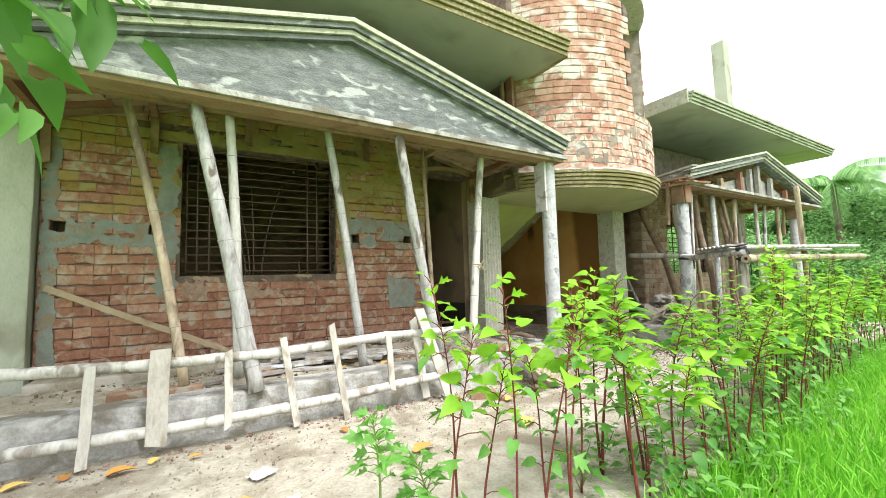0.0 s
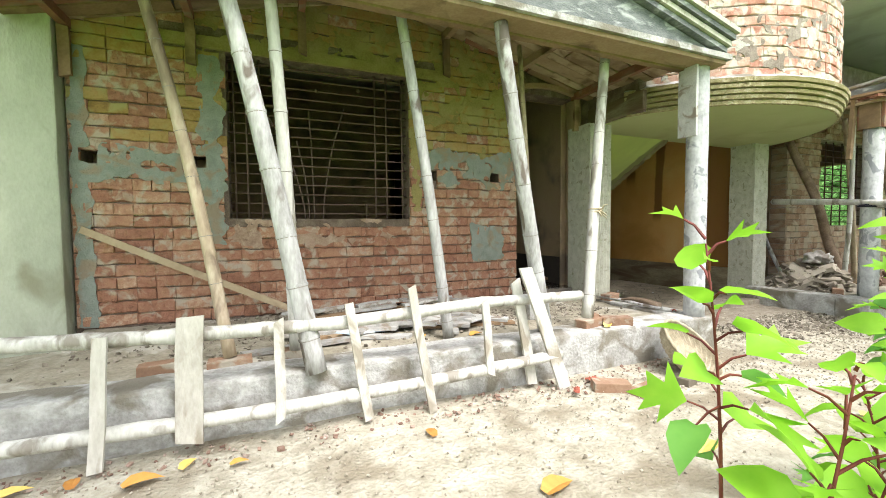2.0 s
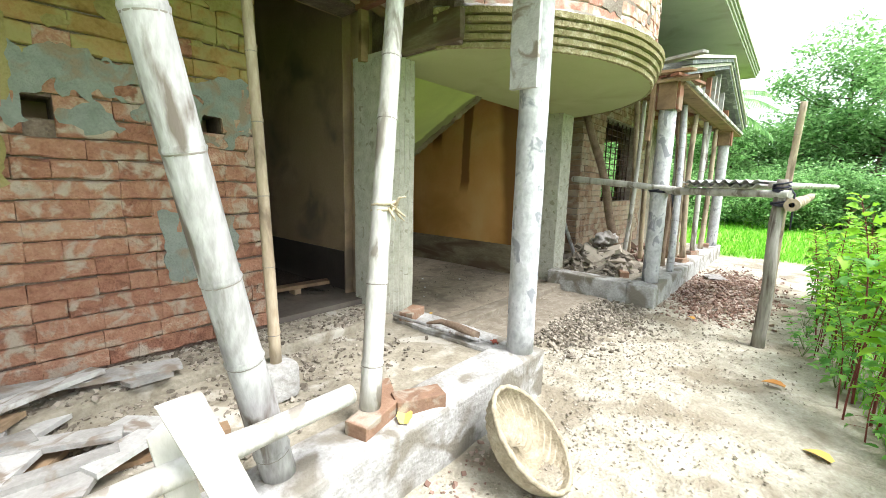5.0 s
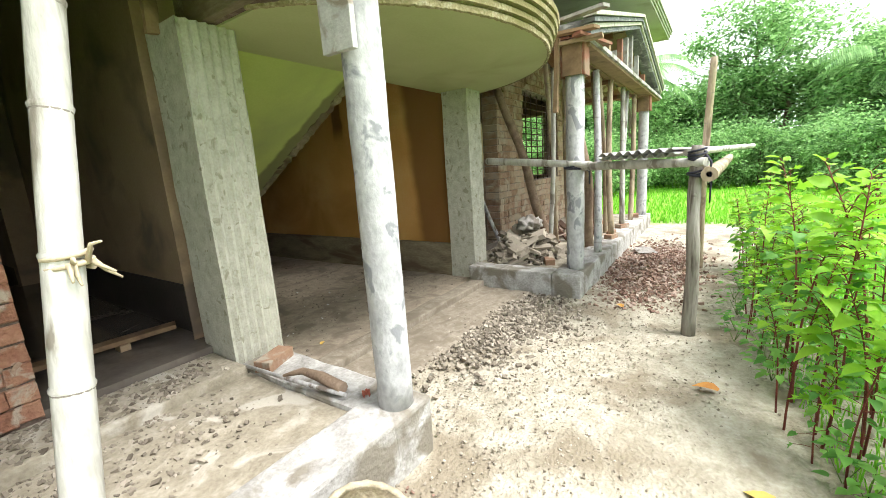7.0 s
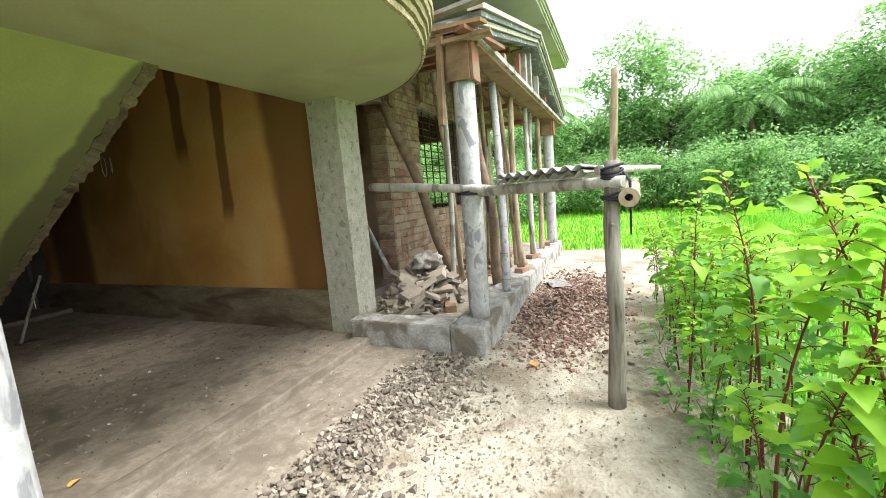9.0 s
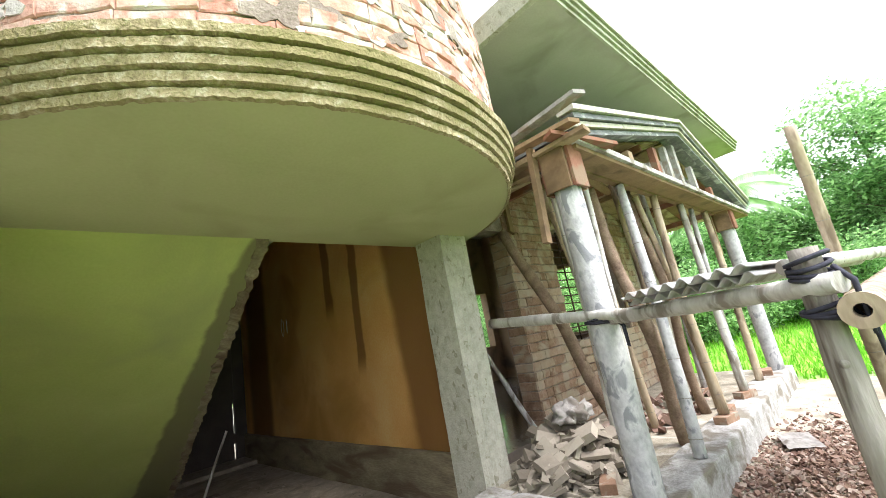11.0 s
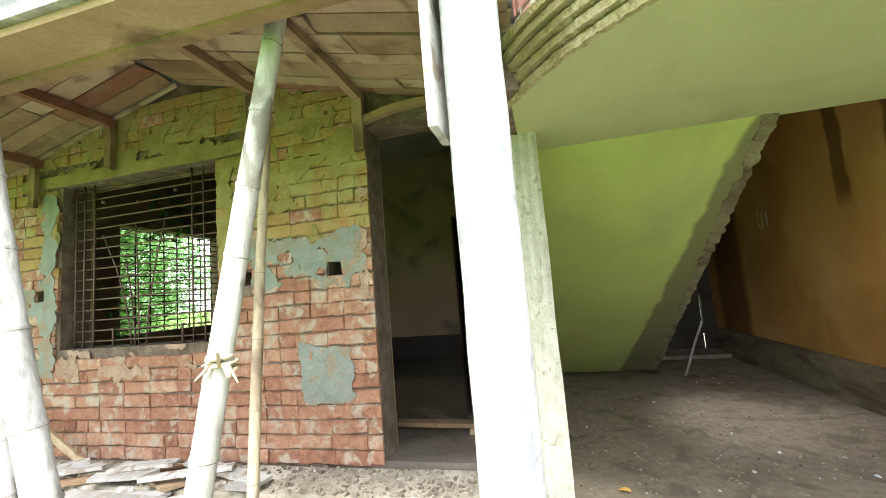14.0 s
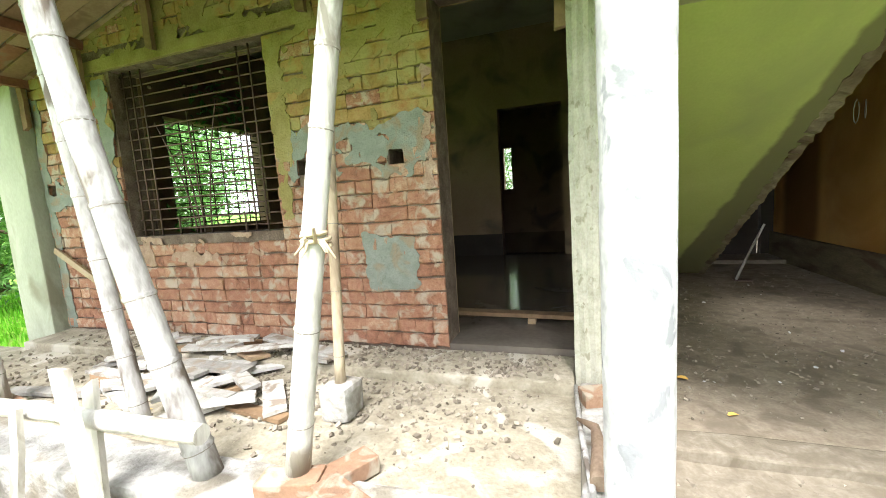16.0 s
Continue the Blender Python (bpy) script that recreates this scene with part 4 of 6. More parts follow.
# ---- hoe on the end curb ----
hoe = thing("hoe", "worn hoe with a dark bent handle lying on the curb", "hoe", (3.42, 4.1, 0.30))
bm = bmesh.new()
tube(bm, [(-0.06, 0.50, 0.02), (-0.04, 0.1, 0.025), (0.0, -0.30, 0.02)], [0.011, 0.012, 0.012], 7)
part("handle", bm, BAMBOO_GREY, hoe)
bm = bmesh.new()
tube(bm, [(-0.05, 0.14, 0.04), (0.02, 0.06, 0.055), (0.03, -0.08, 0.05), (0.02, -0.26, 0.035)], [0.008, 0.02, 0.03, 0.032], 8)
part("head", bm, TRUNK_POLE, hoe, "dark mud-caked hoe head")

# ---- scrap planks by the wall foot ----
q = random.Random(11)
for i in range(40):
    x, y = q.uniform(0.15, 1.85), q.uniform(4.08, 4.74)
    l, w = q.choice((0.18, 0.24, 0.30, 0.42, 0.55, 0.80)), q.uniform(0.06, 0.125)
    big = l > 0.5
    x = min(max(x, 0.1 + l / 2), 1.95 - l / 2) if big else x
    ob = mesh_object("scrap_plank", plank_mesh(l, w, 0.022, i), PLANK if i % 4 else PLANK_WARM)
    zl = (0.272 if y < 4.55 else 0.345) + 0.020 * (i % 4)
    ob.matrix_basis = pose(x, y, zl, q.uniform(-3, 3), q.uniform(-2, 2), q.gauss(8, 12) if big else q.uniform(-60, 60))
    tagged(ob, "weathered grey scrap plank lying in a heap" if i % 4 else "brown scrap plank lying in a heap", "plank", "scrap planks")
for i, (x, y, l, rz) in enumerate(((0.75, 4.05, 0.5, -18), (0.2, 4.0, 0.7, 8), (1.35, 4.02, 0.3, 70), (1.5, 4.1, 0.26, 55))):
    ob = mesh_object("scrap_plank", plank_mesh(l, 0.09, 0.022, 40 + i), PLANK)
    ob.matrix_basis = pose(x, y, 0.273 + 0.005 * i, 0, 0, rz)
    tagged(ob, "short grey scrap plank on the dusty floor", "plank", "scrap planks")
ob = mesh_object("sheet_scrap", plank_mesh(0.42, 0.13, 0.012, 71, 0.05), BLUE_SHEET)
ob.matrix_basis = pose(0.72, 4.16, 0.305, 2, 3, 22)
tagged(ob, "torn pale blue sheet scrap among the planks", "scrap")
ob = mesh_object("door_plank", plank_mesh(1.02, 0.10, 0.03, 77), PLANK_WARM)
ob.matrix_basis = pose(2.86, 5.52, ROOM + 0.045, 0, 0, -4)
tagged(ob, "narrow plank laid across the doorway floor", "plank")
ob = mesh_object("plank_block", worn_box(-0.03, -0.05, 0, 0.03, 0.05, 0.045, 0.1, 0.002, 0.004), PLANK_WARM)
ob.location = (3.05, 5.50, ROOM)
tagged(ob, "small wooden block under the doorway plank", "block")


# ---- plank formwork under the roofs ----
def formwork(apex, half, label, missing=0.0):
    fw = thing("roof_formwork", label, "formwork", (apex, 4.2, EAVE))
    q = random.Random(int(apex * 10))
    ang = math.atan2(RISE, half)
    for s in (-1, 1):
        y = 3.60
        while y < FACE - 0.05:
            w = min(q.uniform(0.11, 0.19), FACE - 0.015 - y)
            cuts = [0.0, q.uniform(0.22, 0.42), q.uniform(0.55, 0.8), 1.0]
            for u0, u1 in zip(cuts, cuts[1:]):
                if q.random() < missing:
                    continue
                lo_, hi_ = half - 0.02, 0.02
                xa, xb = s * (lo_ + (hi_ - lo_) * u0), s * (lo_ + (hi_ - lo_) * (u1 - 0.004))
                za, zb = RISE * (1 - abs(xa) / half), RISE * (1 - abs(xb) / half)
                d = q.uniform(0.0, 0.014)
                a, b = Vector((xa, y + w / 2 - 4.2, za + 0.018 - d)), Vector((xb, y + w / 2 - 4.2, zb + 0.018 - d))
                plank_between(a if s > 0 else b, b if s > 0 else a, w - q.uniform(0.004, 0.018), 0.022, q.choice((PLANK_WARM, PLANK_WARM, PLANK_DUSTY, PLANK_DUSTY, PLANK_DUSTY, WOOD_RED)), fw, seed=q.randrange(999))
            y += w
        for u in (0.12, 0.42, 0.74):
            x = s * half * (1 - u)
            z = RISE * u - 0.062
            plank_between((x, 3.62 - 4.2, z), (x, FACE - 0.02 - 4.2, z), 0.055, 0.075, WOOD_RED if q.random() < 0.6 else PLANK_WARM, fw, "joist", seed=q.randrange(999))
            plank_between((x, FACE - 0.045 - 4.2, z - 0.36), (x, FACE - 0.045 - 4.2, z - 0.004), 0.07, 0.035, PLANK_WARM, fw, "wall_bracket", seed=q.randrange(999), face=(0, -1, 0))
    plank_between((-half + 0.1, 3.63 - 4.2, -0.112), (half - 0.1, 3.63 - 4.2, -0.112), 0.06, 0.06, PLANK_WARM, fw, "edge_beam", seed=5)
    return fw


formwork(APEX, HALF, "plank formwork with red joists under the veranda roof")
formwork(APEX2, HALF2, "plank formwork under the wing veranda roof", 0.1)
arch = thing("lintel_form", "bent board formwork over the doorway head", "formwork", (2.95, FACE - 0.03, 2.60))
bm = bmesh.new()
k = 10
for i in range(k):
    xa, xb = -0.40 + 0.80 * i / k, -0.40 + 0.80 * (i + 1) / k
    za, zb = 0.06 * (1 - (xa / 0.4) ** 2), 0.06 * (1 - (xb / 0.4) ** 2)
    v = [bm.verts.new(p) for p in ((xa, -0.03, za), (xb, -0.03, zb), (xb, -0.03, zb + 0.05), (xa, -0.03, za + 0.05), (xa, 0.02, za), (xb, 0.02, zb), (xb, 0.02, zb + 0.05), (xa, 0.02, za + 0.05))]
    for f in ((0, 1, 2, 3), (5, 4, 7, 6), (4, 5, 1, 0), (3, 2, 6, 7)):
        bm.faces.new([v[j] for j in f])
bmesh.ops.remove_doubles(bm, verts=bm.verts[:], dist=0.0005)
part("board", bm, PLANK_WARM, arch)

hang = thing("hanging_board", "red-brown board standing against the tower flank", "board", (3.51, 4.16, 2.90))
part("board", worn_box(-0.016, -0.06, 0.0, 0.016, 0.06, 0.94, 0.2, 0.003, 0.004), WOOD_RED, hang)
part("batten", worn_box(-0.05, 0.10, -0.30, -0.01, 0.15, 0.94, 0.2, 0.003, 0.004), PLANK_WARM, hang)

# ---- window grilles ----
g = grille(WIN[0], WIN[1], SILL, HEAD, 16, (0.03, 0.09, 0.16, 0.80, 0.87, 0.97), 0.0064, IRON_PALE, "unfinished window grille of thin rusty bars with bent rods")
g.location = (0, FACE + 0.10, 0)
for i, (x, dx, h) in enumerate(((0.52, -0.30, 0.95), (0.60, -0.03, 1.0), (0.68, 0.20, 1.05), (0.56, -0.10, 0.72))):
    bm = bmesh.new()
    tube(bm, [(WIN[0] + 0.10 + x + dx * (u ** 1.6) * (1.0 if u < 0.8 else 1.05), 0.02, SILL + h * u) for u in [j / 10 for j in range(11)]], 0.0065, 5)
    part("bent_rod", bm, IRON_PALE, g)
for i, u in enumerate((0.22, 0.46, 0.70)):
    bm = bmesh.new()
    bmesh.ops.create_uvsphere(bm, u_segments=8, v_segments=6, radius=0.016, matrix=Matrix.Translation((WIN[0] + 1.6 * u, -0.015, HEAD - 0.16 - 0.05 * (i % 2))))
    part("knob", bm, IRON_PALE, g)
for i, u in enumerate((0.30, 0.74)):
    bm = bmesh.new()
    tube(bm, [(WIN[0] + 1.6 * u, -0.02, SILL), (WIN[0] + 1.6 * u, -0.02, SILL + 0.13), (WIN[0] + 1.6 * u, -0.02, SILL + 0.15)], [0.008, 0.008, 0.016], 6)
    part("stub_bar", bm, IRON_PALE, g)
g2 = grille(side_win[0], side_win[1], side_win[2], side_win[3], 16, [i / 8 + 0.06 for i in range(8)], 0.008, IRON, "dark square window grille of iron bars")
g2.matrix_basis = Matrix(((0, 1, 0, -1.67), (1, 0, 0, 0), (0, 0, 1, 0), (0, 0, 0, 1)))
g3 = grille(WWIN[0], WWIN[1], WWIN[2], WWIN[3], 14, (0.06, 0.2, 0.34, 0.5, 0.66, 0.8, 0.94), 0.009, IRON, "rusty wing window grille of iron bars")
g3.location = (0, FACE + 0.10, 0)

# ---- passage: stick, chips ----
st = thing("hand_hoe", "short-handled hoe standing on the passage floor", "hoe", (5.32, 8.52, 0.055))
bm = bmesh.new()
tube(bm, [(0, 0, 0.012), (0.13, -0.01, 0.36), (0.28, -0.02, 0.72)], [0.016, 0.015, 0.014], 7)
part("handle", bm, BAMBOO_PALE, st)
part("blade", boxes((-0.03, -0.07, 0.0, 0.16, 0.05, 0.012)), IRON_PALE, st)

chalk = thing("chalk_scribble", "thin white chalk loops scribbled on the orange wall", "chalk mark", (6.417, 8.45, 2.02))
for cy, h, w in ((0.0, 0.13, 0.05), (-0.16, 0.10, 0.012)):
    bm = bmesh.new()
    tube(bm, [(0.0, cy + w * math.sin(k * 0.62), h * math.cos(k * 0.62)) for k in range(10)], 0.004, 4)
    part("stroke", bm, PAPER, chalk)

# ---- wing: round columns, props, formwork heads ----
for x, lb in ((6.50, "tall pale round concrete column at the wing corner"), (10.95, "far pale round concrete column of the wing")):
    round_column(x, 3.55, 0.23, 2.27, 0.090, lb)
    hd = thing("column_head_form", "brown timber box round the column head", "formwork", (x, 3.55, 2.20))
    for dx, dy, rz in ((-0.104, 0, 90), (0.104, 0, 90), (0, -0.104, 0), (0, 0.104, 0)):
        b = part("board", worn_box(-0.09, -0.013, 0, 0.09, 0.013, 0.30, 0.2, 0.003, 0.003), PLANK_WARM if dx else WOOD_RED, hd)
        b.matrix_basis = pose(dx, dy, 0, 0, 0, rz)
    for dx, l0 in ((-0.165, -0.34), (0.0, 0.24)):
        b = part("batten", worn_box(-0.03, -0.02, l0, 0.03, 0.02, 0.36, 0.3, 0.003, 0.003), PLANK_WARM, hd)
        b.matrix_basis = pose(dx, 0.13, 0, 0, 6, 0)
for i, (b, t, r, mt, lb) in enumerate((
        ((6.76, 3.62, 0.235), (6.98, 3.64, 2.44), 0.026, BAMBOO_PALE, "slim pale bamboo prop beside the corner column"),
        ((7.35, 3.52, 0.25), (7.62, 3.62, 2.44), 0.046, PIPE_CONCRETE, "thick whitish prop under the wing roof"),
        ((8.31, 3.56, 0.32), (8.44, 3.62, 2.44), 0.042, BAMBOO_TAN, "tan bamboo prop standing on bricks"),
        ((9.30, 3.60, 0.32), (9.30, 3.62, 2.44), 0.042, BAMBOO_PALE, "pale bamboo prop standing on bricks"),
        ((10.20, 3.62, 0.25), (10.30, 3.62, 2.44), 0.045, BAMBOO_TAN, "far bamboo prop under the wing roof"),
        ((7.95, 4.25, 0.22), (7.05, 4.05, 2.50), 0.036, BAMBOO_TAN, "tan bamboo prop leaning steeply"),
        ((8.10, 4.10, 0.22), (7.80, 4.05, 2.75), 0.038, BAMBOO_TAN, "bamboo prop in the middle of the wing veranda"),
        ((9.0, 4.20, 0.22), (8.70, 4.1, 2.90), 0.036, BAMBOO_TAN, "brown bamboo prop behind the front row"),
        ((9.75, 4.10, 0.22), (9.6, 4.1, 3.02), 0.036, BAMBOO_GREY, "weathered bamboo prop behind the front row"),
        ((8.95, 3.78, 0.22), (8.22, 3.72, 2.44), 0.034, BAMBOO_TAN, "tan bamboo prop leaning behind the front row"),
        ((9.62, 3.66, 0.25), (9.78, 3.64, 2.44), 0.036, BAMBOO_GREY, "grey bamboo prop on the platform edge"),
        ((7.40, 4.15, 0.22), (7.02, 3.95, 2.44), 0.030, BAMBOO_PALE, "slim bamboo prop beside the rubble heap"))):
    bamboo(b, t, r, mt, lb, 0.03, group="props under the wing roof", seed=20 + i)
for i, (b, t, r, lb) in enumerate((((8.0, 4.35, 0.215), (7.42, 4.86, 2.40), 0.062, "dark crooked log leaning on the wing wall"), ((7.72, 3.72, 0.235), (7.36, 3.78, 2.44), 0.055, "dark barked prop under the wing roof"),
                                   ((8.75, 3.85, 0.215), (8.25, 3.8, 2.55), 0.045, "bark-covered prop in the wing veranda"))):
    pole_of_wood(b, t, r, TRUNK_POLE, lb, 0.06, i)
pole_of_wood((7.42, 4.86, 0.215), (6.92, 5.01, 1.25), 0.026, BAMBOO_GREY, "thin grey stick leaning in the wing doorway", 0.01, 9)
for x, y in ((8.31, 3.56), (9.30, 3.60), (10.6, 3.6), (9.75, 4.1), (8.6, 3.62)):
    brick_block((x, y, 0.245 if y < 3.7 else 0.215), rng.uniform(-30, 30), "dark red brick on the wing platform")
# pediment studs of the wing gable
studs = thing("gable_studs", "red timber studs standing in the open wing gable", "formwork", (APEX2, 3.52, EAVE - 0.015))
for dx, h, mt in ((-0.75, 0.40, WOOD_RED), (-0.35, 0.50, PLANK), (0.0, 0.60, PLANK), (0.55, 0.42, PLANK), (1.25, 0.24, WOOD_RED), (-1.5, 0.2, PLANK_WARM)):
    part("stud", boxes((dx - 0.05, -0.03, 0, dx + 0.05, 0.03, h)), mt, studs)
    part("brace", worn_box(dx - 0.11, 0.03, 0.0, dx + 0.11, 0.05, 0.05, 0.3, 0.002, 0.004), mt, studs)
bm = bmesh.new()
v = [bm.verts.new(p) for p in ((-1.9, 0.07, 0.0), (1.9, 0.07, 0.0), (0.0, 0.07, 0.46), (-1.9, 0.09, 0.0), (1.9, 0.09, 0.0), (0.0, 0.09, 0.46))]
bm.faces.new(v[:3])
bm.faces.new(v[5:2:-1])
part("backing_sheet", bm, CURB, studs, "pale grey sheet behind the studs")
# raised corner boards of the wing formwork
cb = thing("corner_boards", "weathered boards sticking out at the wing roof corner", "formwork", (6.42, 3.36, 2.46))
for i, (a, b, w, mt) in enumerate((((-0.05, -0.10, 0.02), (0.08, 1.4, 0.02), 0.11, PLANK_DUSTY), ((-0.10, -0.06, 0.09), (-0.05, 1.3, 0.15), 0.09, PLANK_WARM), ((-0.18, 0.10, 0.05), (0.5, -0.02, 0.06), 0.10, WOOD_RED), ((-0.10, -0.14, 0.25), (-0.06, 1.0, 0.17), 0.09, PLANK))):
    plank_between(a, b, w, 0.028, mt, cb, "board", seed=60 + i)


# ---- rubble heap and sack on the wing platform ----
def chunk(bm, at, s, q):
    m = Matrix.Translation(at) @ Euler((q.uniform(-0.7, 0.7), q.uniform(-0.7, 0.7), q.uniform(0, 6))).to_matrix().to_4x4()
    box(bm, -s[0], -s[1], -s[2], s[0], s[1], s[2], 0.55 * min(s), m)


def heap(name, cx, cy, z, rx, ry, h, n_, s0, s1, material, label, seed, flat=0.5):
    q = random.Random(seed)
    bm = bmesh.new()
    for i in range(n_):
        a, u = q.uniform(0, 2 * math.pi), math.sqrt(q.random())
        x, y = math.cos(a) * u * rx, math.sin(a) * u * ry
        k = h * (1 - u) * q.uniform(0.3, 1.0)
        s = q.uniform(s0, s1)
        chunk(bm, (cx + x, cy + y, z + k + s * flat * 0.6), (s, s * q.uniform(0.2, 0.5), s * flat * q.uniform(0.5, 1)), q)
    return tagged(mesh_object(name, bm, material), label, "rubble", "", "stuff")


heap("rubble_heap", 6.98, 4.32, 0.215, 0.55, 0.42, 0.46, 300, 0.04, 0.15, RUBBLE_DARK, "heap of broken grey brick and plank pieces", 3, 0.22)
heap("scrap_wood_heap", 8.7, 4.3, 0.215, 1.2, 0.4, 0.18, 90, 0.03, 0.10, CHIPS, "scattered broken timber and brick on the wing floor", 4, 0.3)
brick_block((6.72, 3.92, 0.216), 25, "broken orange brick on the platform")
bm = bmesh.new()
bmesh.ops.create_icosphere(bm, subdivisions=4, radius=1.0)
for v in bm.verts:
    d = v.co.copy()
    v.co = Vector((d.x * 0.17, d.y * 0.14, max(d.z, -0.4) * 0.10))
    v.co += d * (0.06 * noise.noise(d * 2.3) + 0.04 * abs(noise.noise(d * 5)) - 0.03 * abs(noise.noise(d * 9)))
for f in bm.faces:
    f.smooth = True
sack = mesh_object("cement_sack", bm, SACK)
sack.location = (7.08, 4.30, 0.62)
tagged(sack, "crumpled empty cement sack on the rubble heap", "sack")

# ---- work platform of poles by the path ----
pole_of_wood((5.70, 2.45, -0.01), (5.69, 2.45, 1.44), 0.047, POST_WOOD, "grey weathered post with rope lashings", 0.012, 3, "post", "scaffold posts", "wooden_post")
bamboo((7.95, 2.46, -0.01), (7.55, 2.42, 2.35), 0.042, BAMBOO_TAN, "tall yellowish bamboo upright", 0.02, group="scaffold posts", seed=41)
pole_of_wood((6.80, 4.72, 1.45), (6.36, 3.36, 1.34), 0.040, BAMBOO_PALE, "pale horizontal pole tied to the round column", 0.012, 4, "pole", "scaffold rails", "scaffold_rail")
pole_of_wood((6.62, 3.66, 1.325), (5.62, 2.39, 1.32), 0.040, BAMBOO_PALE, "pale horizontal pole between column and post", 0.012, 5, "pole", "scaffold rails", "scaffold_rail")
for i, (a, b, r, lb) in enumerate((((5.60, 2.37, 1.235), (9.4, 2.20, 1.29), 0.052, "thick hollow bamboo lying across the rails"), ((5.83, 2.52, 1.395), (8.3, 2.0, 1.42), 0.03, "slim bamboo lying across the rails"), ((5.95, 2.72, 1.395), (9.2, 2.55, 1.43), 0.036, "pale bamboo lying across the rails"))):
    bamboo(a, b, r, BAMBOO_PALE if i else BAMBOO_TAN, lb, 0.01, 0.4, group="stacked bamboo", seed=50 + i, hollow=(i == 0))
bm = bmesh.new()
for (r0, x) in ((0.052, 0.0),):
    seg = 16
    o = [bm.verts.new((0, math.cos(2 * math.pi * k / seg) * 0.052, math.sin(2 * math.pi * k / seg) * 0.052)) for k in range(seg)]
    n1 = [bm.verts.new((0, math.cos(2 * math.pi * k / seg) * 0.02, math.sin(2 * math.pi * k / seg) * 0.02)) for k in range(seg)]
    n2 = [bm.verts.new((0.2, math.cos(2 * math.pi * k / seg) * 0.02, math.sin(2 * math.pi * k / seg) * 0.02)) for k in range(seg)]
    for k in range(seg):
        bm.faces.new((o[k], n1[k], n1[(k + 1) % seg], o[(k + 1) % seg]))
        bm.faces.new((n1[k], n2[k], n2[(k + 1) % seg], n1[(k + 1) % seg]))
    bm.faces.new(n2)
cut_end = thing("bamboo_end", "cut hollow end of a thick bamboo", "bamboo pole", (5.599, 2.37, 1.235))
part("cut_face", bm, BAMBOO_TAN, cut_end)
sh = thing("corrugated_sheets", "stack of dull corrugated roofing sheets lying on the rails", "roofing sheet", (6.05, 2.92, 1.366))
for j in range(2):
    bm = bmesh.new()
    d = Vector((0.60, 0.78, 0)).normalized()
    e = Vector((0.99, -0.14, 0)).normalized()
    k = 44
    rows = []
    for u in (0.0, 0.7, 1.4, 2.1):
        rows.append([bm.verts.new(d * (-0.42 + 0.84 * i / k) + e * (u - 0.06 - 0.05 * j) + Vector((0, 0, 0.018 + 0.016 * math.sin(i / k * math.pi * 2 * 8) + 0.034 * j + 0.006 * noise.noise(Vector((i * 0.3, u, j)))))) for i in range(k + 1)])
    for a, b in zip(rows, rows[1:]):
        for i in range(k):
            bm.faces.new((a[i], a[i + 1], b[i + 1], b[i])).smooth = True
    s_ = part("sheet", bm, SHEET, sh)
    md = s_.modifiers.new("thick", "SOLIDIFY")
    md.thickness = 0.006


def lashing(at, r, h, label, tails=2, seed=0):
    th = thing("rope_lashing", label, "rope", at, "rope lashings")
    for j in range(4):
        bm = bmesh.new()
        z = h * (j / 3 - 0.5)
        tube(bm, [(math.cos(a) * r, math.sin(a) * r, z + 0.012 * math.sin(a + j)) for a in [i * math.pi / 8 for i in range(17)]], 0.008, 5)
        part("turn", bm, ROPE, th)
    q = random.Random(seed)
    for j in range(tails):
        bm = bmesh.new()
        x, y = q.uniform(-1, 0) * r, -r
        tube(bm, [(x, y, 0), (x * 1.5, y * 1.6, -0.05), (x * 1.5, y * 1.6, -0.10 - 0.12 * q.random())], [0.008, 0.008, 0.005], 5)
        part("tail", bm, ROPE, th)


lashing((5.695, 2.45, 1.37), 0.055, 0.07, "black rope lashed round the post top", 2, 1)
lashing((5.695, 2.45, 1.24), 0.057, 0.03, "black rope tying bamboo to the post", 1, 2)
lashing((6.50, 3.55, 1.32), 0.108, 0.02, "black rope tying the rail to the column", 2, 3)


# ---- leaves and plants ----
def add_leaf(bm, base, d, up, ln, wd, droop=0.3, lobes=0):
    """A folded, drooping blade; lobes cuts it into fingers."""
    d = Vector(d).normalized()
    s = d.cross(Vector(up)).normalized()
    u = s.cross(d)
    def at(t, side):
        return Vector(base) + d * (ln * t) + s * (wd * side) + u * (-droop * ln * t * t + 0.16 * wd * abs(side) * 2)
    if lobes:
        mid = [bm.verts.new(at(t, 0)) for t in (0.0, 0.35, 1.0)]
        for sg in (-1, 1):
            a = [bm.verts.new(at(*p)) for p in ((0.12, 0.16 * sg), (0.42, 0.62 * sg), (0.40, 0.22 * sg), (0.74, 0.42 * sg), (0.66, 0.14 * sg))]
            for f in ((mid[0], a[0], mid[1]), (a[0], a[1], a[2]), (a[0], a[2], mid[1]), (mid[1], a[2], a[4]), (a[2], a[3], a[4]), (mid[1], a[4], mid[2])):
                bm.faces.new(f if sg > 0 else f[::-1])
        return
    mid = [bm.verts.new(at(t, 0)) for t in (0.0, 0.22, 0.5, 0.78, 1.0)]
    for sg in (-1, 1):
        a = [bm.verts.new(at(*p)) for p in ((-0.06, 0.24 * sg), (0.20, 0.49 * sg), (0.50, 0.46 * sg), (0.77, 0.25 * sg))]
        for f in ((mid[0], a[0], a[1], mid[1]), (mid[1], a[1], a[2], mid[2]), (mid[2], a[2], a[3], mid[3]), (mid[3], a[3], mid[4])):
            bm.faces.new(f if sg > 0 else f[::-1])


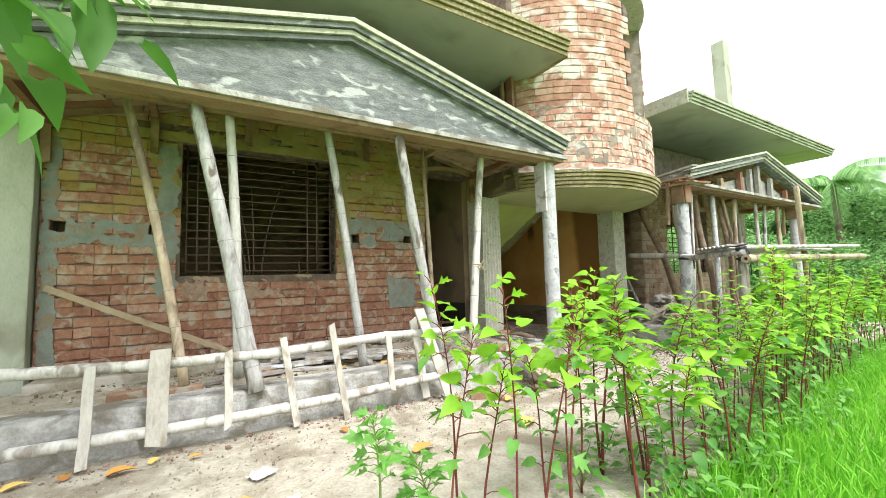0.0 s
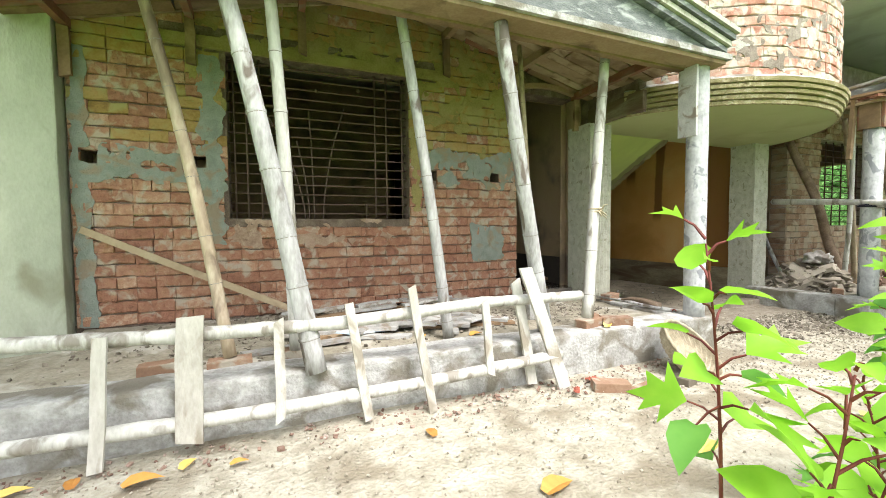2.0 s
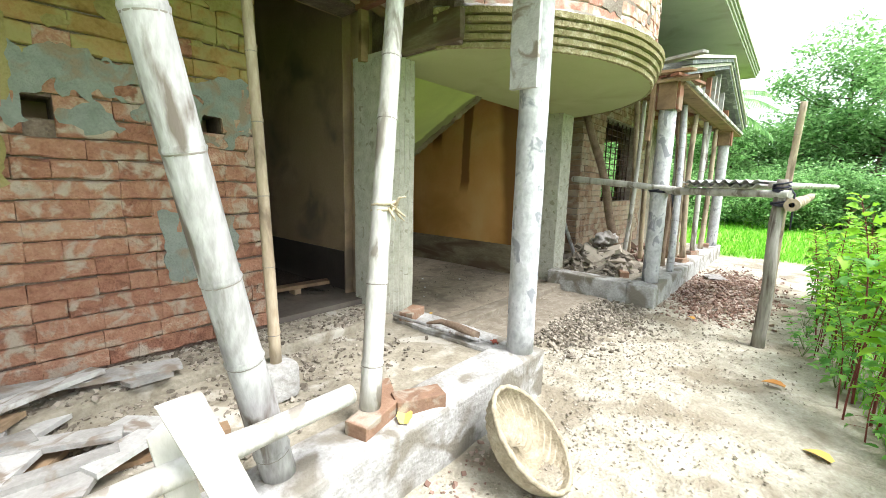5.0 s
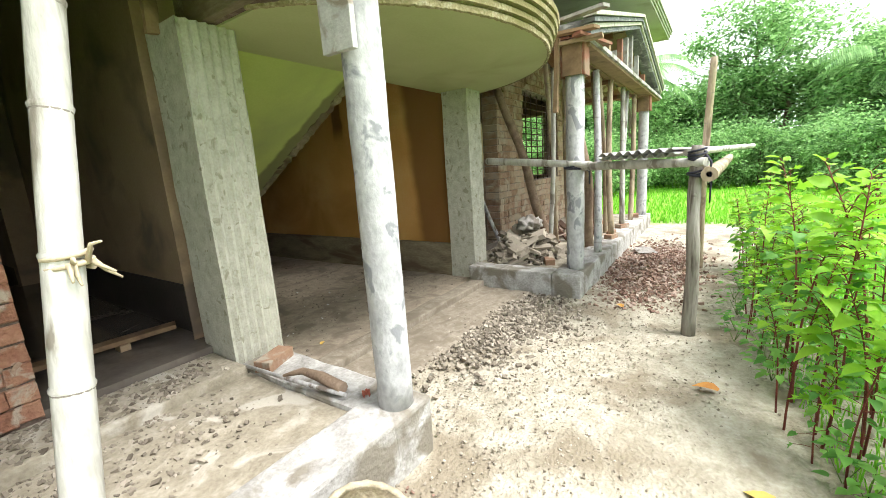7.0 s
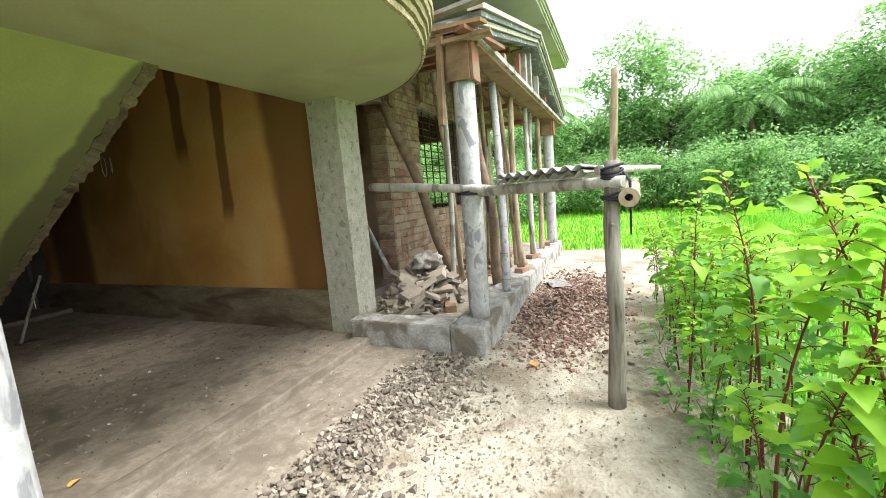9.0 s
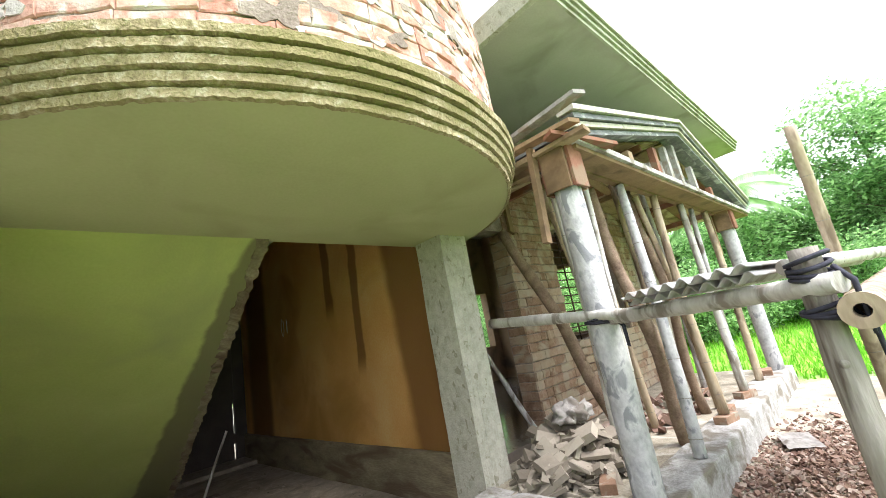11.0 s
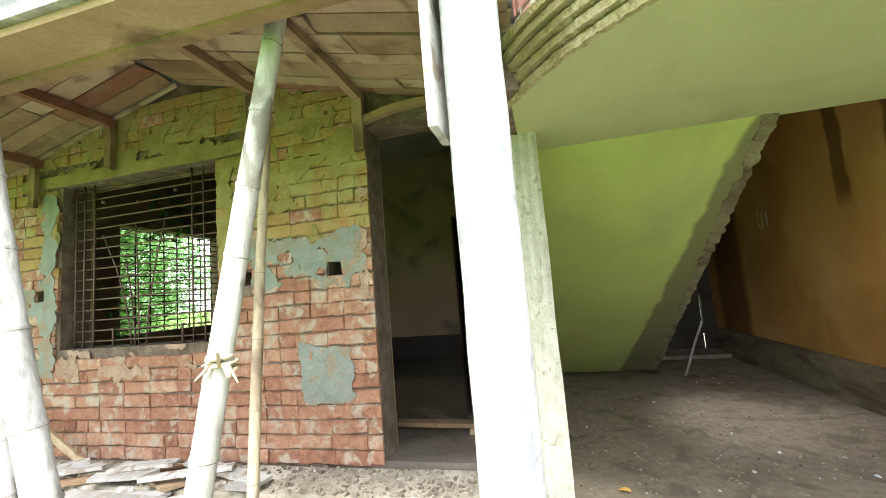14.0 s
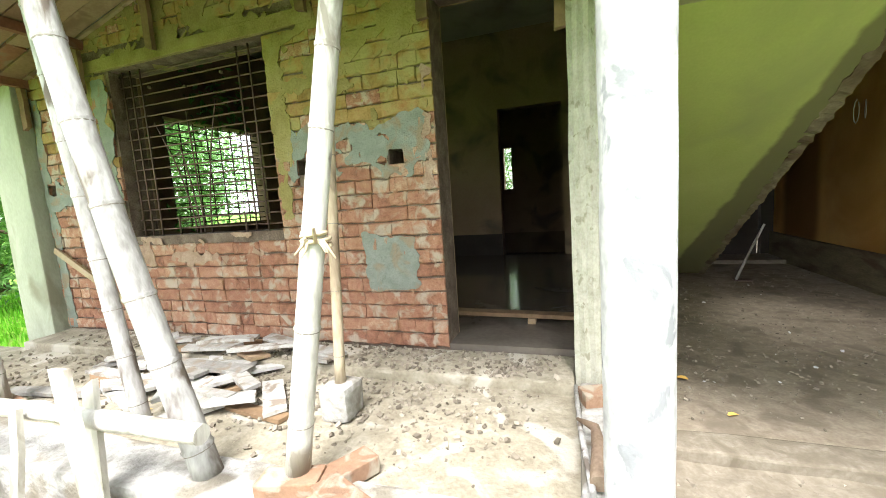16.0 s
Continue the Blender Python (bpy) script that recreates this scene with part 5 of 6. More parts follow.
LEAF_SHAPES = []
for j in range(6):
    bm = bmesh.new()
    add_leaf(bm, (0, 0, 0), (1, 0, 0.1), (0, 0, 1), 1.0, (0.82, 0.74, 0.9, 0.9, 0.78, 0.95)[j], (0.25, 0.5, 0.75, 0.4, 0.35, 0.5)[j], lobes=j in (3, 5))
    me = bpy.data.meshes.new("leaf")
    bm.to_mesh(me)
    bm.free()
    for p in me.polygons:
        p.use_smooth = True
    LEAF_SHAPES.append(me)
LEAF_TOP_SHAPES = []
for me in LEAF_SHAPES:
    c = me.copy()
    c.materials.append(LEAF)
    LEAF_TOP_SHAPES.append(c)
    me.materials.append(LEAF_LOW)


def leafy_stalk(h, seed, separate, stem=STEM_RED, lush=1.0, grow=0.85, label="tall leafy stalk with a dark red stem and bright green crown", lobed=False):
    """A tall red-stemmed plant: bare below, single leaves on stalks up the stem, a crowded bright crown."""
    q = random.Random(seed)
    th = thing("leafy_plant", label, "plant", group="plants by the path")
    lean = Vector((q.uniform(-0.17, 0.17), q.uniform(-0.17, 0.17), 0))
    wob = q.uniform(0, 6)
    def axis(u):
        return Vector((0, 0, h * u)) + lean * h * u * u + Vector((math.sin(u * 5 + wob), math.cos(u * 4 + wob), 0)) * 0.014
    bm = bmesh.new()
    tube(bm, [axis(i / 9) for i in range(10)], [(0.0062 if lush < 0.8 else 0.0080) * (1.05 - 0.80 * i / 9) for i in range(10)], 6)
    petioles, low, crown = bm, bmesh.new(), bmesh.new()
    spots = []
    n_low = int((9 if separate else 12) * lush)
    for i in range(n_low):
        low_u = 0.16 if lobed or h <= 0.8 else (0.40 if separate else 0.26)
        u = low_u + (0.80 - low_u) * (i + q.random()) / n_low
        a = i * 2.4 + q.uniform(-0.5, 0.5)
        spots.append((u, a, q.uniform(0.05, 0.14), q.uniform(0.06, 0.125), q.uniform(-0.2, 0.6), 0))
    n_top = int(22 * lush)
    for i in range(n_top):
        u = 0.68 + 0.35 * (i / n_top)
        a = i * 2.4 + q.uniform(-0.4, 0.4)
        k = 1.2 - 0.6 * (i / n_top)
        spots.append((u, a, 0.08 * k * q.uniform(0.5, 1.3), q.uniform(0.075, 0.15) * k, q.uniform(0.0, 0.5) + 0.75 * i / n_top, 1))
    for u, a, pl, ln, el, top in spots:
        pl, ln = pl * grow, ln * grow
        b = axis(u)
        d = Vector((math.cos(a), math.sin(a), el)).normalized()
        e = b + d * pl
        tube(petioles, [b, b + d * pl * 0.5 + Vector((0, 0, 0.006)), e], [0.003, 0.0024, 0.002], 3, cap=False)
        out = Vector((d.x, d.y, d.z * 0.45 - 0.30 + 0.35 * top + q.uniform(-0.25, 0.25))).normalized()
        sh = q.choice((3, 5)) if (lobed or q.random() < 0.25) else q.choice((0, 1, 2, 4))
        if separate:
            lf = new("leaf", (LEAF_TOP_SHAPES if top and not lobed else LEAF_SHAPES)[sh])
            lf.parent = th
            m = out.to_track_quat("X", "Z").to_matrix().to_4x4()
            lf.matrix_basis = Matrix.Translation(e) @ m @ pose(0, 0, 0, q.uniform(-45, 45), 0, 0) @ Matrix.Diagonal((ln, ln * q.uniform(0.8, 1.15), ln, 1))
        else:
            add_leaf(crown if top else low, e, out, (q.uniform(-0.3, 0.3), q.uniform(-0.3, 0.3), 1), ln, ln * (0.9 if sh in (3, 5) else 0.82), q.uniform(0.2, 0.7), lobes=sh in (3, 5))
    part("stem", petioles, stem, th)
    if separate:
        low.free()
        crown.free()
    else:
        part("foliage", low, LEAF_LOW, th, smooth=True)
        part("crown", crown, LEAF, th, "crowded fresh green top leaves", smooth=True)
    return th


# near plants, one by one
for i, (x, y, h) in enumerate(((0.83, 1.555, 1.06), (0.70, 1.40, 0.88), (0.89, 1.46, 0.74), (0.95, 1.345, 1.06), (1.06, 1.29, 0.94), (1.20, 1.28, 1.0), (1.28, 1.50, 0.76), (1.36, 1.46, 0.98), (1.52, 1.52, 1.02), (1.62, 1.28, 0.95), (1.80, 1.62, 1.08), (1.92, 1.45, 1.0),
                               (4.65, 1.84, 1.26), (4.72, 1.66, 1.30), (4.95, 1.92, 1.18), (5.15, 1.88, 1.30), (4.42, 1.62, 1.18))):
    p = leafy_stalk(h, 100 + i, True, lush=0.72 if i < 9 else 1.0, grow=0.70 if i < 9 else 0.80)
    p.matrix_basis = pose(x, y, -0.01, 0, 0, i * 77)
p = leafy_stalk(0.56, 151, True, STEM_GREEN, 1.1, 0.6, "low leafy plant with cut green leaves and a green stem", True)
p.matrix_basis = pose(0.46, 1.52, -0.01, 0, 0, 30)
p = leafy_stalk(0.40, 152, True, STEM_GREEN, 1.0, 0.6, "low leafy seedling with cut green leaves", True)
p.matrix_basis = pose(0.62, 1.44, -0.01, 0, 0, 130)


def strip(x):
    hi = 1.60 + 0.115 * min(max(x - 1.3, 0), 4.2) - (0.10 if 2.2 < x < 4.2 else 0)
    lo = 1.02 + 0.10 * max(x - 1.3, 0)
    return min(lo, hi - 0.5), hi


kinds = [leafy_stalk(h, 200 + i, False) for i, h in enumerate((1.05, 1.18, 1.28, 0.95, 1.22, 1.34, 0.75))]
q = random.Random(5)
spots = []
while len(spots) < 104:
    x = 1.75 + 6.6 * q.random() ** 0.85
    lo_, hi_ = strip(x)
    y = q.uniform(lo_, hi_)
    if all((x - a) ** 2 + (y - b) ** 2 > 0.12 ** 2 for a, b in spots):
        spots.append((x, y))
for i, (x, y) in enumerate(spots):
    sc = q.uniform(0.66, 1.14)
    m = pose(x, y, -0.01, q.uniform(-4, 4), q.uniform(-4, 4), q.uniform(0, 360)) @ Matrix.Diagonal((sc, sc, sc, 1))
    src = kinds[i % 7] if x > 2.6 else kinds[(0, 3, 6)[i % 3]]
    if i < 7 and x > 2.6:
        kinds[i].matrix_basis = m
    else:
        copy_thing(src, m)
for i in range(7):
    if kinds[i].matrix_basis.translation.length < 0.01:
        kinds[i].matrix_basis = pose(3.0 + 0.7 * i, strip(3.0 + 0.7 * i)[0] + 0.1, -0.01, 0, 0, i * 50)

# weeds at the plants' feet
for i in range(84):
    x = 1.5 + 5.7 * q.random()
    y = strip(x)[1] + q.uniform(-0.62, 0.08)
    th = thing("weed", "low green weed at the edge of the path", "weed", (x, y, -0.008), "weeds")
    bm = bmesh.new()
    for j in range(16):
        a, r = q.uniform(0, 6.3), q.uniform(0.02, 0.14)
        z = q.uniform(0.05, 0.20)
        add_leaf(bm, (math.cos(a) * r, math.sin(a) * r, z), (math.cos(a), math.sin(a), q.uniform(-0.1, 0.4)), (0, 0, 1), q.uniform(0.035, 0.07), 0.04, 0.3)
    part("foliage", bm, LEAF_LOW, th, smooth=True)
    for j in range(4):
        bm = bmesh.new()
        a = q.uniform(0, 6.3)
        tube(bm, [(0, 0, 0), (math.cos(a) * 0.06, math.sin(a) * 0.06, 0.14)], [0.003, 0.002], 3)
        part("stem", bm, STEM_GREEN, th)


# ---- grass ----
def grass(name, n_, spot, h0, h1, label, seed, wide=0.006):
    q = random.Random(seed)
    verts, faces = [], []
    for i in range(n_):
        x, y = spot(q)
        h = q.uniform(h0, h1)
        a = q.uniform(0, 6.3)
        lx, ly = q.gauss(0, 0.35) * h, q.gauss(0, 0.35) * h
        wx, wy = math.cos(a) * wide, math.sin(a) * wide
        b = len(verts)
        verts += [(x - wx, y - wy, -0.02), (x + wx, y + wy, -0.02), (x + lx * 0.35 + wx * 0.7, y + ly * 0.35 + wy * 0.7, h * 0.6), (x + lx * 0.35 - wx * 0.7, y + ly * 0.35 - wy * 0.7, h * 0.6), (x + lx, y + ly, h)]
        faces += [(b, b + 1, b + 2, b + 3), (b + 3, b + 2, b + 4)]
    me = bpy.data.meshes.new(name)
    me.from_pydata(verts, [], faces)
    me.materials.append(GRASS)
    return tagged(new(name, me), label, "grass", "", "stuff")


def near_grass(q):
    x = 1.0 + 8.5 * q.random()
    return x, strip(max(x, 1.3))[0] + 0.10 - (2.9 + 0.5 * math.sin(x * 2.1)) * q.random() ** 1.3


def under_grass(q):
    x = 2.6 + 6.5 * q.random()
    lo_, hi_ = strip(x)
    return x, q.uniform(lo_ - 0.1, hi_ - 0.12)


grass("grass_near", 26000, near_grass, 0.07, 0.20, "dense bright green grass beside the plants", 1)
grass("grass_under_plants", 3000, under_grass, 0.04, 0.12, "thin grass under the plants", 2, 0.004)
grass("grass_field", 15000, lambda q: (1.3 + 15 * q.random() ** 0.8, -0.6 - 7 * q.random() ** 1.4), 0.08, 0.26, "open bright green grass field", 6, 0.012)
grass("grass_lawn", 16000, lambda q: (11.5 + 12 * q.random() ** 1.4, -3 + 14 * q.random()), 0.05, 0.17, "bright lawn beyond the wing house", 3, 0.014)
grass("grass_west", 7000, lambda q: (-2.3 - 5 * q.random(), 3.6 + 6 * q.random()), 0.05, 0.16, "bright grass beyond the corner column", 4, 0.01)


# ---- trees ----
def tree(h, crown_r, seed, leaves, size, material, label, trunk_r=0.12, low=0.35, name="tree"):
    q = random.Random(seed)
    th = thing(name, label, "tree", group="trees round the yard")
    bm = bmesh.new()
    def spine(u):
        return Vector((math.sin(u * 3 + seed) * 0.10 * h * 0.3 * u, math.cos(u * 2 + seed) * 0.08 * h * 0.3 * u, h * 0.8 * u))
    tube(bm, [spine(i / 8) for i in range(9)], [trunk_r * (1.25 - 1.05 * i / 8) for i in range(9)], 8)
    part("trunk", bm, BARK, th)
    limbs = bmesh.new()
    blobs = []
    k = 17
    for i in range(k):
        u = low + (1 - low) * (i + 0.5) / k
        b = spine(u)
        a = i * 2.4 + q.uniform(-0.4, 0.4)
        r = crown_r * (0.45 + 0.55 * math.sin(math.pi * min(1, (u - low) / (1 - low) * 0.9 + 0.12))) * q.uniform(0.6, 1.1)
        e = b + Vector((math.cos(a) * r, math.sin(a) * r, h * q.uniform(0.05, 0.18)))
        m = b.lerp(e, 0.5) + Vector((0, 0, -0.03 * h))
        tube(limbs, [b, m, e], [trunk_r * 0.42 * (1.2 - u), trunk_r * 0.28 * (1.2 - u), trunk_r * 0.08], 5)
        blobs.append((e, crown_r * q.uniform(0.26, 0.48)))
        blobs.append((m, crown_r * q.uniform(0.2, 0.34)))
    part("limbs", limbs, BARK, th)
    verts, faces = [], []
    for i in range(leaves):
        c, r = q.choice(blobs)
        d = Vector((q.gauss(0, 1), q.gauss(0, 1), q.gauss(0, 0.75)))
        d = d.normalized() * r * q.random() ** 0.45
        p = c + d
        ax = Vector((q.gauss(0, 1), q.gauss(0, 1), q.gauss(-0.3, 0.6))).normalized()
        s = ax.cross(Vector((q.gauss(0, 0.5), q.gauss(0, 0.5), 1))).normalized()
        l, w = size * q.uniform(0.7, 1.3), size * q.uniform(0.20, 0.32)
        n2 = s.cross(ax) * (l * 0.12)
        b = len(verts)
        verts += [tuple(p), tuple(p + ax * l * 0.45 + s * w + n2), tuple(p + ax * l), tuple(p + ax * l * 0.45 - s * w + n2)]
        faces += [(b, b + 1, b + 2, b + 3)]
    me = bpy.data.meshes.new("crown")
    me.from_pydata(verts, [], faces)
    me.materials.append(material)
    c = new("crown", me)
    c.parent = th
    return th


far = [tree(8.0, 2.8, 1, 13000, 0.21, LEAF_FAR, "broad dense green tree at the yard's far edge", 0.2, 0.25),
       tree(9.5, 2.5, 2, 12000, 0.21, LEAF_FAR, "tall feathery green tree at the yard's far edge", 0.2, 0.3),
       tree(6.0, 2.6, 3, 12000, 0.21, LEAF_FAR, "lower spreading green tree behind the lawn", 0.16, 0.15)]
q = random.Random(21)
for i in range(40):
    d = 21 + 7 * q.random() + (6 if i % 3 == 0 else 0)
    ang = radians(-62 + 132 * i / 39)
    x, y = 4 + d * math.cos(ang), 3 + d * math.sin(ang)
    m = pose(x, y, 0, 0, 0, q.uniform(0, 360)) @ Matrix.Diagonal((1, 1, q.uniform(0.60, 0.95), 1))
    if i < 3:
        far[i].matrix_basis = pose(x, y, 0)
    else:
        copy_thing(far[(i * 2 + i // 5) % 3], m)
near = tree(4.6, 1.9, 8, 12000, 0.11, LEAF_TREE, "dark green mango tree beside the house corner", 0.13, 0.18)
near.matrix_basis = pose(-3.3, 6.5, 0)
near2 = tree(5.2, 2.2, 9, 12000, 0.12, LEAF_FAR, "leafy green tree behind the house", 0.12, 0.12)
near2.matrix_basis = pose(-5.6, 9.2, 0)
for x, y, rz in ((-6.0, 5.8, 40), (-7.5, 11, 100), (-8.5, 7.6, 200), (2.5, 18, 20), (0.0, 19, 70), (8.8, 15, 10), (11.5, 14, 60), (-9, 3.5, 10), (15.5, 11, 0), (7.0, 17, 90)):
    copy_thing(near2 if rz % 20 == 0 else near, pose(x, y, 0, 0, 0, rz))

# bushes along the lawn
bush = tree(2.3, 1.5, 14, 9000, 0.13, LEAF_FAR, "low rounded green shrub behind the lawn", 0.05, 0.05, "shrub")
bush.matrix_basis = pose(17.5, 6.5, 0)
for i in range(22):
    ang = radians(-55 + 110 * i / 21)
    d = 15.5 + 3.5 * q.random()
    copy_thing(bush, pose(4 + d * math.cos(ang), 3.5 + d * math.sin(ang), 0, 0, 0, q.uniform(0, 360)))


def palm(at, h, seed):
    q = random.Random(seed)
    th = thing("coconut_palm", "coconut palm with long drooping fronds", "palm", at)
    bm = bmesh.new()
    tube(bm, [(0.05 * i * math.sin(seed), 0.03 * i, h * i / 8) for i in range(9)], [0.16 - 0.008 * i for i in range(9)], 8)
    part("trunk", bm, BARK, th)
    top = Vector((0.4 * math.sin(seed), 0.24, h))
    for f in range(15):
        bm = bmesh.new()
        a, el, ln = f * 2.4 + q.uniform(-0.2, 0.2), q.uniform(0.1, 1.2), q.uniform(2.2, 3.0)
        pts = [top + Vector((math.cos(a), math.sin(a), 0)) * ln * u * math.cos(el * (1 - u)) + Vector((0, 0, ln * (math.sin(el) * u - 0.85 * u * u))) for u in [j / 10 for j in range(11)]]
        tube(bm, pts, [0.03 * (1 - 0.085 * j) for j in range(11)], 5)
        for j in range(2, 44):
            u = j / 44 * 10
            p = pts[int(u)].lerp(pts[min(10, int(u) + 1)], u - int(u))
            for sg in (-1, 1):
                d = Vector((-math.sin(a) * sg + 0.6 * math.cos(a), math.cos(a) * sg + 0.6 * math.sin(a), -0.55))
                add_leaf(bm, p, d, (0, 0, 1), 0.55 * math.sin(math.pi * (0.12 + 0.8 * j / 44)) + 0.08, 0.05, 0.4)
        part("frond", bm, LEAF_FAR, th)
    return th


palm((21.5, 5.4, 0), 4.6, 1)
palm((24.0, -3.0, 0), 4.0, 2)

# overhanging branch close to the path's start
ov = thing("garden_tree", "small tree with long hanging glossy leaves and an added unseen shade crown", "tree", (-2.3, 0.9, 0))
bm = bmesh.new()
tube(bm, [(0, 0, 0), (0.05, 0, 1.0), (0.2, 0.02, 1.8), (0.5, 0.03, 2.4)], [0.07, 0.06, 0.05, 0.03], 8)
part("trunk", bm, BARK, ov)
bm = bmesh.new()
tube(bm, [(0.2, 0.02, 1.8), (0.9, 0.0, 1.95), (1.5, -0.02, 1.74), (2.0, -0.08, 1.52)], [0.03, 0.02, 0.013, 0.006], 7)
part("branch", bm, BARK, ov)
OV_SHAPES = []
for j in (1, 2):
    c = LEAF_SHAPES[j].copy()
    c.materials[0] = LEAF_TREE
    OV_SHAPES.append(c)
q = random.Random(3)
for i in range(84):
    p = Vector((q.uniform(1.70, 2.10), q.uniform(-0.14, 0.10), q.uniform(1.47, 1.72))) if i < 70 else Vector((q.uniform(1.88, 1.98), q.uniform(-0.12, 0.0), q.uniform(1.30, 1.40)))
    lf = new("leaf", OV_SHAPES[i % 2])
    lf.parent = ov
    d = Vector((q.uniform(-0.5, 0.9), q.uniform(-0.6, 0.6), q.uniform(-1.1, 0.1))).normalized()
    s = q.uniform(0.06, 0.10) if i % 9 else 0.14
    lf.matrix_basis = Matrix.Translation(p) @ d.to_track_quat("X", "Z").to_matrix().to_4x4() @ pose(0, 0, 0, q.uniform(-40, 40), 0, 0) @ Matrix.Diagonal((s, s * 0.55, s * 0.8, 1))

# crown added out of view overhead, to shade the left yard and curb
verts, faces = [], []
for i in range(4200):
    d = Vector((q.gauss(0, 1), q.gauss(0, 1), q.gauss(0, 0.6))).normalized() * q.random() ** 0.4
    p = Vector((0.90 + 1.75 * d.x, 0.5 + 1.5 * d.y, 3.85 + 0.8 * d.z))
    ax = Vector((q.gauss(0, 1), q.gauss(0, 1), q.gauss(-0.5, 0.5))).normalized()
    s_ = ax.cross(Vector((0, 0, 1))).normalized() * 0.028
    b = len(verts)
    verts += [tuple(p), tuple(p + ax * 0.06 + s_), tuple(p + ax * 0.15), tuple(p + ax * 0.06 - s_)]
    faces.append((b, b + 1, b + 2, b + 3))
me = bpy.data.meshes.new("crown")
me.from_pydata(verts, [], faces)
me.materials.append(LEAF_TREE)
crown = new("crown", me)
crown.parent = ov

# ---- fallen leaves and scraps ----
q = random.Random(8)
fall = [(-0.55, 3.12, 0.11, 12), (-0.35, 3.18, 0.07, 60), (-0.75, 3.2, 0.07, 100), (-0.15, 3.13, 0.06, 10), (-1.0, 3.22, 0.09, 30), (0.05, 2.35, 0.07, 20), (0.8, 3.0, 0.07, 100), (1.05, 2.4, 0.12, 10), (1.9, 2.35, 0.14, 20),
        (2.45, 3.50, 0.09, 40), (2.2, 2.9, 0.08, 10), (4.85, 2.25, 0.10, 90), (3.55, 2.05, 0.08, 30), (4.0, 2.05, 0.09, 70), (3.1, 2.25, 0.06, 10), (1.42, 3.82, 0.09, 15), (1.05, 3.9, 0.08, 70), (6.1, 3.0, 0.07, 50), (4.15, 4.92, 0.045, 20), (4.05, 5.35, 0.06, 170)]
for i, (x, y, s, rz) in enumerate(fall):
    bm = bmesh.new()
    add_leaf(bm, (0, 0, 0), (1, 0, 0.15), (0, 0, 1), 1.3, 0.8, 0.15)
    for v in bm.verts:
        v.co *= s
        v.co.z = abs(v.co.z) * 1.6 + 0.002
    lf = mesh_object("fallen_leaf", bm, DRY_LEAF)
    onf = FLOOR if 3.45 < y < 3.72 else (FLOOR - 0.03 if y >= 3.72 else 0.008)
    if x > 3.7 and y > 3.72:
        onf = 0.062 if y > 4.7 else 0.034
    lf.matrix_basis = pose(x, y, onf, 0, 0, rz)
    tagged(lf, "curled orange-yellow fallen leaf on the ground", "leaf", "fallen leaves")


def scrap(at, sx, sy, rz, material, label, seed, name="paper_scrap"):
    q = random.Random(seed)
    bm = bmesh.new()
    k = 6
    g_ = [[bm.verts.new(((i / k - 0.5) * sx * (1 + 0.2 * noise.noise(Vector((j, seed, 0)))), (j / k - 0.5) * sy, 0.012 + 0.022 * noise.noise(Vector((i * 0.7, j * 0.7, seed))))) for j in range(k + 1)] for i in range(k + 1)]
    for i in range(k):
        for j in range(k):
            bm.faces.new((g_[i][j], g_[i + 1][j], g_[i + 1][j + 1], g_[i][j + 1]))
    ob = mesh_object(name, bm, material)
    ob.matrix_basis = pose(*at, 0, 0, rz)
    return tagged(ob, label, "scrap", "litter")


scrap((0.20, 2.62, 0.012), 0.14, 0.10, 30, PAPER, "crumpled white plastic scrap on the sand", 1)
scrap((0.20, 2.22, 0.012), 0.25, 0.03, 12, PAPER, "flat white strip lying on the sand", 2)
scrap((2.10, 3.28, 0.012), 0.09, 0.05, 0, RED_CLOTH, "torn red rag on the ground", 3, "red_rag")
scrap((1.86, 3.16, 0.012), 0.10, 0.04, 50, RED_CLOTH, "torn red rag on the ground", 4, "red_rag")
scrap((3.50, 3.74, 0.295), 0.06, 0.04, 50, RED_CLOTH, "small red rag on the curb", 6, "red_rag")
scrap((8.50, 3.14, 0.05), 0.42, 0.24, 20, SACK, "flattened pale sack beside the platform", 5, "flat_sack")


